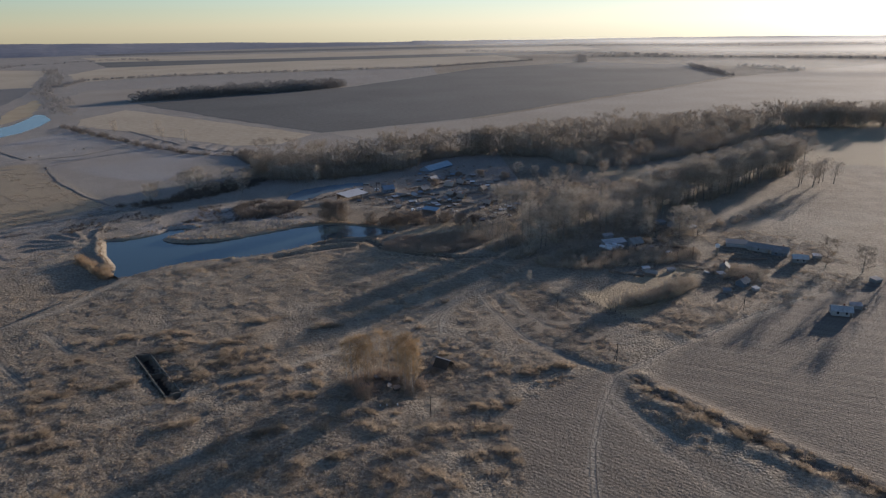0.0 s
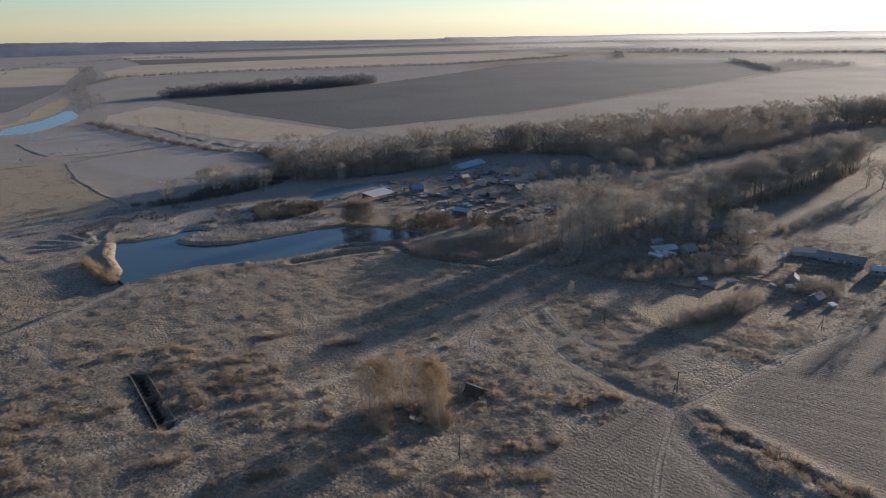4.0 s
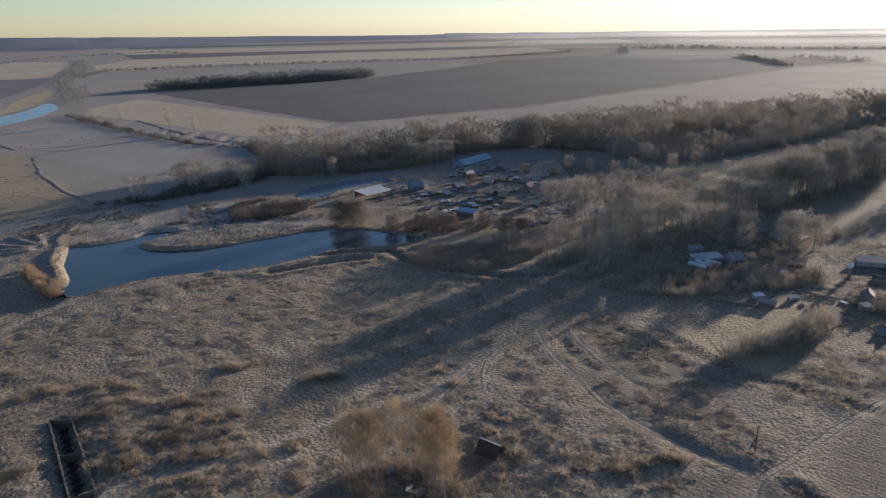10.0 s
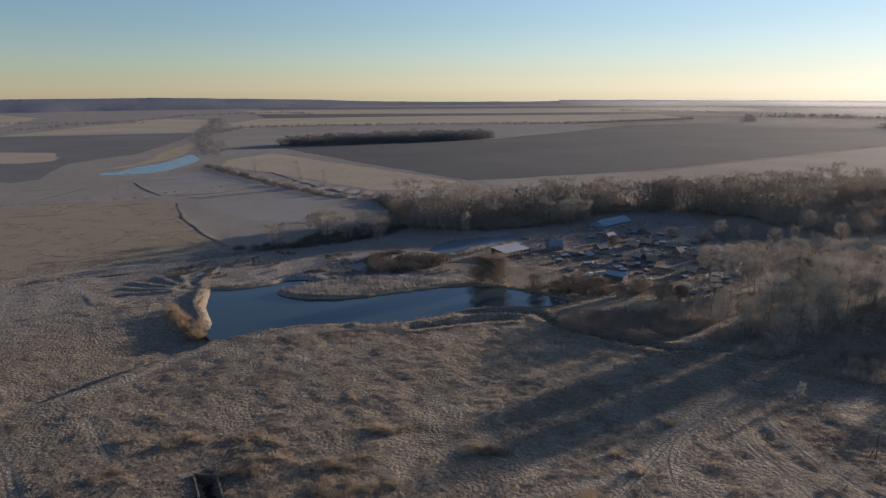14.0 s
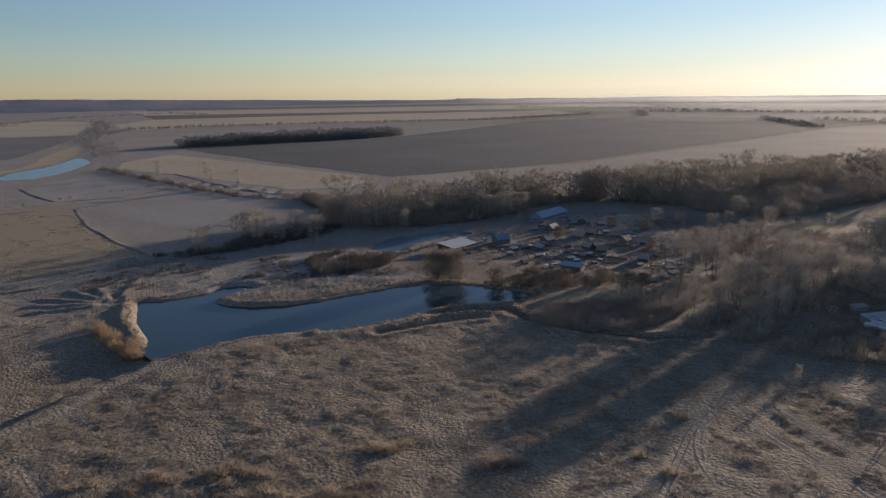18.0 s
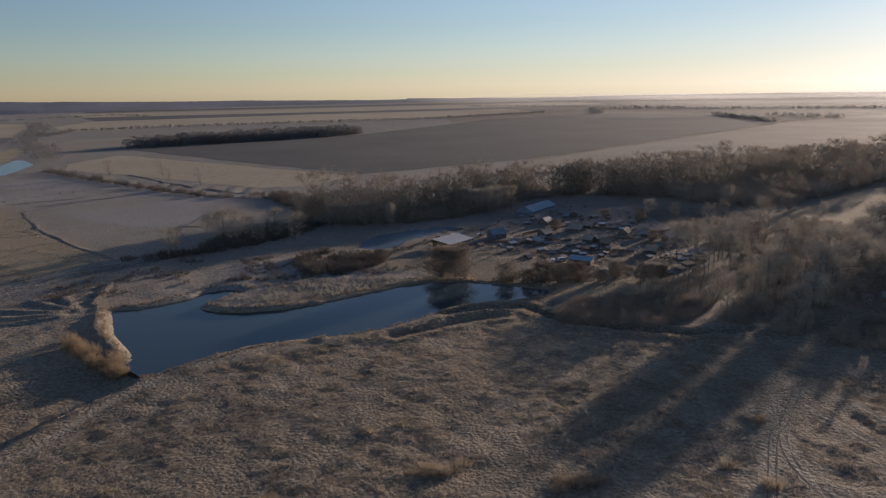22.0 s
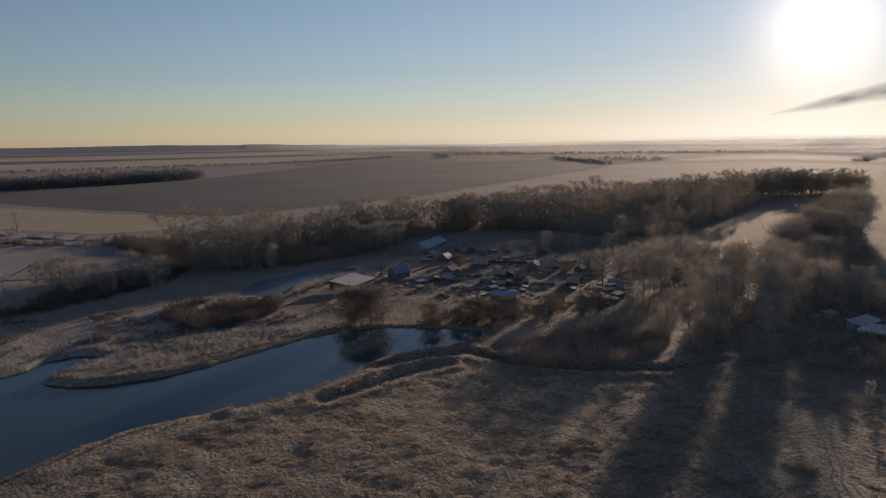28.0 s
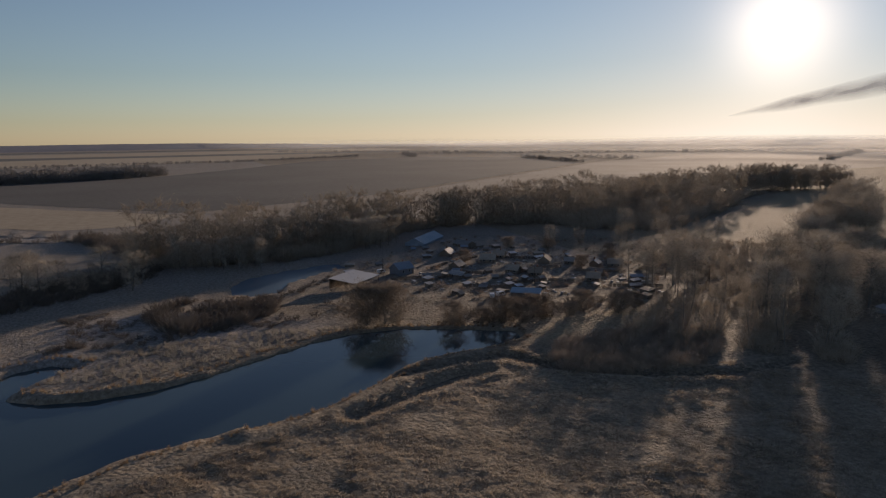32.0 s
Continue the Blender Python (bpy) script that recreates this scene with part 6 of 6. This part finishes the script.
for i in range(22):
    a = math.tau * i / 24
    part("stake", boxes("stake", PLANK, (math.cos(a) * 2.8 - 0.06, math.sin(a) * 2.8 - 0.06, -0.3, math.cos(a) * 2.8 + 0.06, math.sin(a) * 2.8 + 0.06, 0.9 + 0.25 * math.sin(i * 2.3))), ring)
for x, y in ((-9, 102.4), (-7.6, 102.6), (-5.2, 102.6)):
    p = thing("marker_stone", x, y, fz(x, y), 15, "small pale upright stone at the yard edge", "stone", "marker stones")
    part("slab", boxes("slab", SNOWWHITE, (-0.25, -0.1, -0.2, 0.25, 0.1, 0.75)), p)

# plot fence
fence = thing("plot_fence", 50, 164, 0, 0, "low dark paling fence round the small plot", "fence")
fence_line = [(50, 164), (55, 153), (61, 144)]
for (ax, ay), (bx, by) in zip(fence_line, fence_line[1:]):
    n = int(math.hypot(bx - ax, by - ay) / 1.6)
    for i in range(n):
        x, y = ax + (bx - ax) * i / n, ay + (by - ay) * i / n
        part("pale", boxes("pale", DARKWOOD, (K * (x - 50) - 0.1, K * (y - 164) - 0.1, fz(x, y) - 0.3, K * (x - 50) + 0.1, K * (y - 164) + 0.1, fz(x, y) + 0.9)), fence)

# stubs of old piles along the shore
for x, y in ((-55, 209.5), (-59, 215.2), (-79, 209.8), (-66, 212.4)):
    p = thing("mooring_stake", x, y, fz(x, y), 0, "short dark stake on the pond bank", "stake", "bank stakes")
    v, f = [], []
    tube(v, f, [Vector((0, 0, -0.8)), Vector((0.05, 0, 1.1))], [0.12, 0.09], 6)
    part("stem", mesh_from("stem", v, f, [DARKWOOD], True), p)

# ---- village clutter: fences, stacks, vehicles ----


def board_fence(ax, ay, bx, by, tall, label, group):
    """A run of upright boards on posts and rails between two places of the plan."""
    ob = thing("board_fence", ax, ay, fz(ax, ay), 0, label, "fence", group)
    dx, dy = K * (bx - ax), K * (by - ay)
    ln, ang = math.hypot(dx, dy), math.degrees(math.atan2(dy, dx))
    slope = (fz(bx, by) - fz(ax, ay)) / ln
    n = max(3, int(ln / 2.6))
    for i in range(n + 1):
        d = ln * i / n
        post = part("post", boxes("post", WOOD, (d - 0.07, -0.07, -0.5 + slope * d, d + 0.07, 0.07, tall + 0.15 + slope * d)), ob)
        post.matrix_basis = pose(0, 0, 0, 0, 0, ang)
    for z in (0.3, tall - 0.25):
        rail = part("rail", boxes("rail", WOOD, (0, 0.05, z, ln, 0.11, z + 0.09)), ob)
        rail.matrix_basis = pose(0, 0, 0, 0, -math.degrees(math.atan(slope)), ang)
    rnd = random.Random(int(ax * 7 + ay))
    bm = bmesh.new()
    for i in range(int(ln / 0.35)):
        if rnd.random() < 0.1:
            continue
        d = i * 0.35
        bmesh.ops.create_cube(bm, size=1, matrix=Matrix.LocRotScale((d, 0.14, tall / 2 + slope * d), None, (0.28, 0.03, tall * rnd.uniform(0.9, 1.05))))
    boarding = part("boarding", done(bm, "boarding", WOOD), ob)
    boarding.matrix_basis = pose(0, 0, 0, 0, 0, ang)
    boarding["kind"] = "stuff"


for ax, ay, bx, by in ((-4, 296, 6, 302), (6, 302, 12, 298), (14, 283, 24, 283), (24, 283, 31, 279), (20, 296, 30, 300), (30, 300, 38, 298), (14, 320, 22, 325), (28, 320, 38, 314), (36, 270, 48, 262), (2, 285, 12, 278),
                       (40, 292, 52, 284), (56, 284, 66, 290), (-16, 302, -6, 300), (0, 312, 8, 318), (46, 304, 56, 310), (20, 340, 32, 342)):
    board_fence(ax, ay, bx, by, 1.5, "grey weathered board fence round a village yard", "yard fences")
for ax, ay, bx, by in ((66, 182, 76, 176), (90, 186, 98, 180), (100, 170, 112, 174), (92, 206, 102, 204), (112, 190, 124, 188)):
    board_fence(ax, ay, bx, by, 1.3, "grey weathered board fence by a farmstead", "farm fences")


def stack(x, y, turn, l, w, h, material, name, label, group):
    """A stack of boards or sheets, each layer laid a little askew."""
    ob = thing(name, x, y, fz(x, y), turn, label, "stack", group)
    rnd = random.Random(int(x * 13 + y * 7))
    layers = max(2, int(h / 0.22))
    for i in range(layers):
        lay = part("layer", boxes("layer", material, (-l / 2, -w / 2, -0.05 + i * h / layers, l / 2, w / 2, (i + 0.9) * h / layers)), ob)
        lay.matrix_basis = pose(rnd.uniform(-0.15, 0.15), rnd.uniform(-0.15, 0.15), 0, 0, 0, rnd.uniform(-5, 5))


rnd = random.Random(77)
for x, y in ((-14, 294), (-11, 296), (3, 289), (5, 287), (9, 284), (11, 286), (14, 280), (16, 283), (21, 286), (10, 274), (8, 276), (13, 271), (26, 304), (29, 310), (37, 302), (41, 305), (12, 322), (16, 334), (8, 336), (22, 330), (45, 276), (48, 270),
             (38, 263), (52, 280), (58, 286), (66, 292), (30, 330), (34, 334), (-20, 308), (2, 306)):
    pale = rnd.random() < 0.6
    stack(x, y, rnd.uniform(0, 180), rnd.uniform(2, 4.2), rnd.uniform(1.0, 2.2), rnd.uniform(0.5, 1.1), TINROOF if pale else PLANK, "sheet_stack" if pale else "board_stack",
          "stack of pale frosted sheets in a village yard" if pale else "stack of weathered boards in a village yard", "yard stacks")
for x, y in ((87, 205), (90, 208), (92, 202), (96, 206), (82, 186), (98, 178), (103, 172), (108, 170), (112, 180), (118, 196), (100, 164), (88, 178)):
    stack(x, y, rnd.uniform(0, 180), rnd.uniform(2, 3.6), rnd.uniform(1.0, 2.0), rnd.uniform(0.5, 1.0), TINROOF if rnd.random() < 0.5 else PLANK, "sheet_stack", "frosted stack of sheets and boards by a farmstead", "farm stacks")

litter = [boxes("litter", TINROOF, (-0.5, -0.3, -0.05, 0.5, 0.3, 0.1)), boxes("litter", TINROOF, (-0.9, -0.12, -0.05, 0.9, 0.12, 0.09)), boxes("litter", TINROOF, (-0.35, -0.35, -0.05, 0.35, 0.35, 0.4)), boxes("litter", TINROOF, (-0.7, -0.5, -0.05, 0.7, 0.5, 0.12))]
VILLAGE = [(-16, 288), (8, 266), (44, 256), (62, 288), (58, 306), (40, 326), (28, 352), (10, 348), (2, 330), (-18, 314)]
stuff("yard_litter", litter, [p for p in scatter(VILLAGE, 520, 95, 0.6) if vnoise(p[0], p[1], 10, 54) > 0.42], 96, "scattered pale boards and sheets in the village yards", "litter", (0.35, 1.0))
stuff("yard_grass", frost_tuft, [p for p in scatter([(-40, 280), (8, 262), (60, 256), (92, 290), (88, 330), (45, 372), (2, 352), (-26, 322)], 1500, 99, 0.5) if vnoise(p[0], p[1], 12, 55) > 0.4], 100, "frosted rank grass in the village yards", "grass", (0.2, 0.55))

PAINT = mat_noise("white_car_paint", [(0.6, 0.6, 0.6), (0.7, 0.7, 0.7)], (0.5, 3), 0.3)
TYRE = mat_noise("tyre_rubber", [(0.02, 0.02, 0.02), (0.04, 0.04, 0.04)], (2, 8), 0.8)


def van(x, y, turn):
    """A small box-shaped minibus with a sloped nose."""
    ob = thing("minibus", x, y, fz(x, y), turn, "small white parked minibus with dark windows", "van", "parked vehicles")
    prof = [(-2.2, 0.35), (2.15, 0.35), (2.2, 0.95), (1.75, 1.2), (1.35, 2.0), (1.1, 2.1), (-2.1, 2.1), (-2.2, 1.9)]
    bm = bmesh.new()
    a = [bm.verts.new((px, -0.92, pz)) for px, pz in prof]
    b = [bm.verts.new((px, 0.92, pz)) for px, pz in prof]
    bm.faces.new(a)
    bm.faces.new(b[::-1])
    for i in range(len(prof)):
        k = (i + 1) % len(prof)
        bm.faces.new((a[i], b[i], b[k], a[k])[::-1])
    bmesh.ops.recalc_face_normals(bm, faces=bm.faces[:])
    bmesh.ops.bevel(bm, geom=bm.edges[:], offset=0.06, segments=2, affect="EDGES")
    part("body", done(bm, "body", PAINT), ob)
    for s in (-1, 1):
        part("side_window", boxes("side_window", PANE, (-1.9, s * 0.93 - 0.01, 1.3, 1.1, s * 0.93 + 0.01, 1.85)), ob)
    screen = part("windscreen", boxes("windscreen", PANE, (-0.02, -0.75, 0, 0.02, 0.75, 0.8)), ob)
    screen.matrix_basis = pose(1.74, 0, 1.24, 0, -26, 0)
    for wx in (-1.4, 1.4):
        for s in (-1, 1):
            v, f = [], []
            tube(v, f, [Vector((wx, s * 0.72, 0.34)), Vector((wx, s * 0.95, 0.34))], [0.34, 0.34], 14)
            f.append(tuple(range(14)))
            f.append(tuple(range(14, 28))[::-1])
            wheel = part("wheel", mesh_from("wheel", v, f, [TYRE]), ob)
            part("hub", boxes("hub", CONCRETE, (wx - 0.14, s * 0.96 - 0.012, 0.2, wx + 0.14, s * 0.96 + 0.012, 0.48)), wheel)


van(-16, 312, 25)
van(1.5, 271, 70)
van(4.6, 272, 15)
van(93, 199, 40)

tower = thing("water_tower", 109, 195, fz(109, 195), 12, "small rusty water tower with a pale tank", "tower")
v, f = [], []
tube(v, f, [Vector((0, 0, -0.3)), Vector((0, 0, 5.5))], [0.8, 0.75], 14)
part("stem", mesh_from("stem", v, f, [WOOD], True), tower)
v, f = [], []
tube(v, f, [Vector((0, 0, 5.3)), Vector((0, 0, 5.8)), Vector((0, 0, 7.4)), Vector((0, 0, 8.1))], [0.8, 1.3, 1.3, 0.15], 16)
part("tank", mesh_from("tank", v, f, [SNOWWHITE], True), tower)
part("ladder", boxes("ladder", DARKWOOD, (0.82, -0.25, 0, 0.88, -0.19, 7.2), (0.82, 0.19, 0, 0.88, 0.25, 7.2), *[(0.83, -0.2, 0.5 + 0.5 * i, 0.87, 0.2, 0.55 + 0.5 * i) for i in range(13)]), tower)
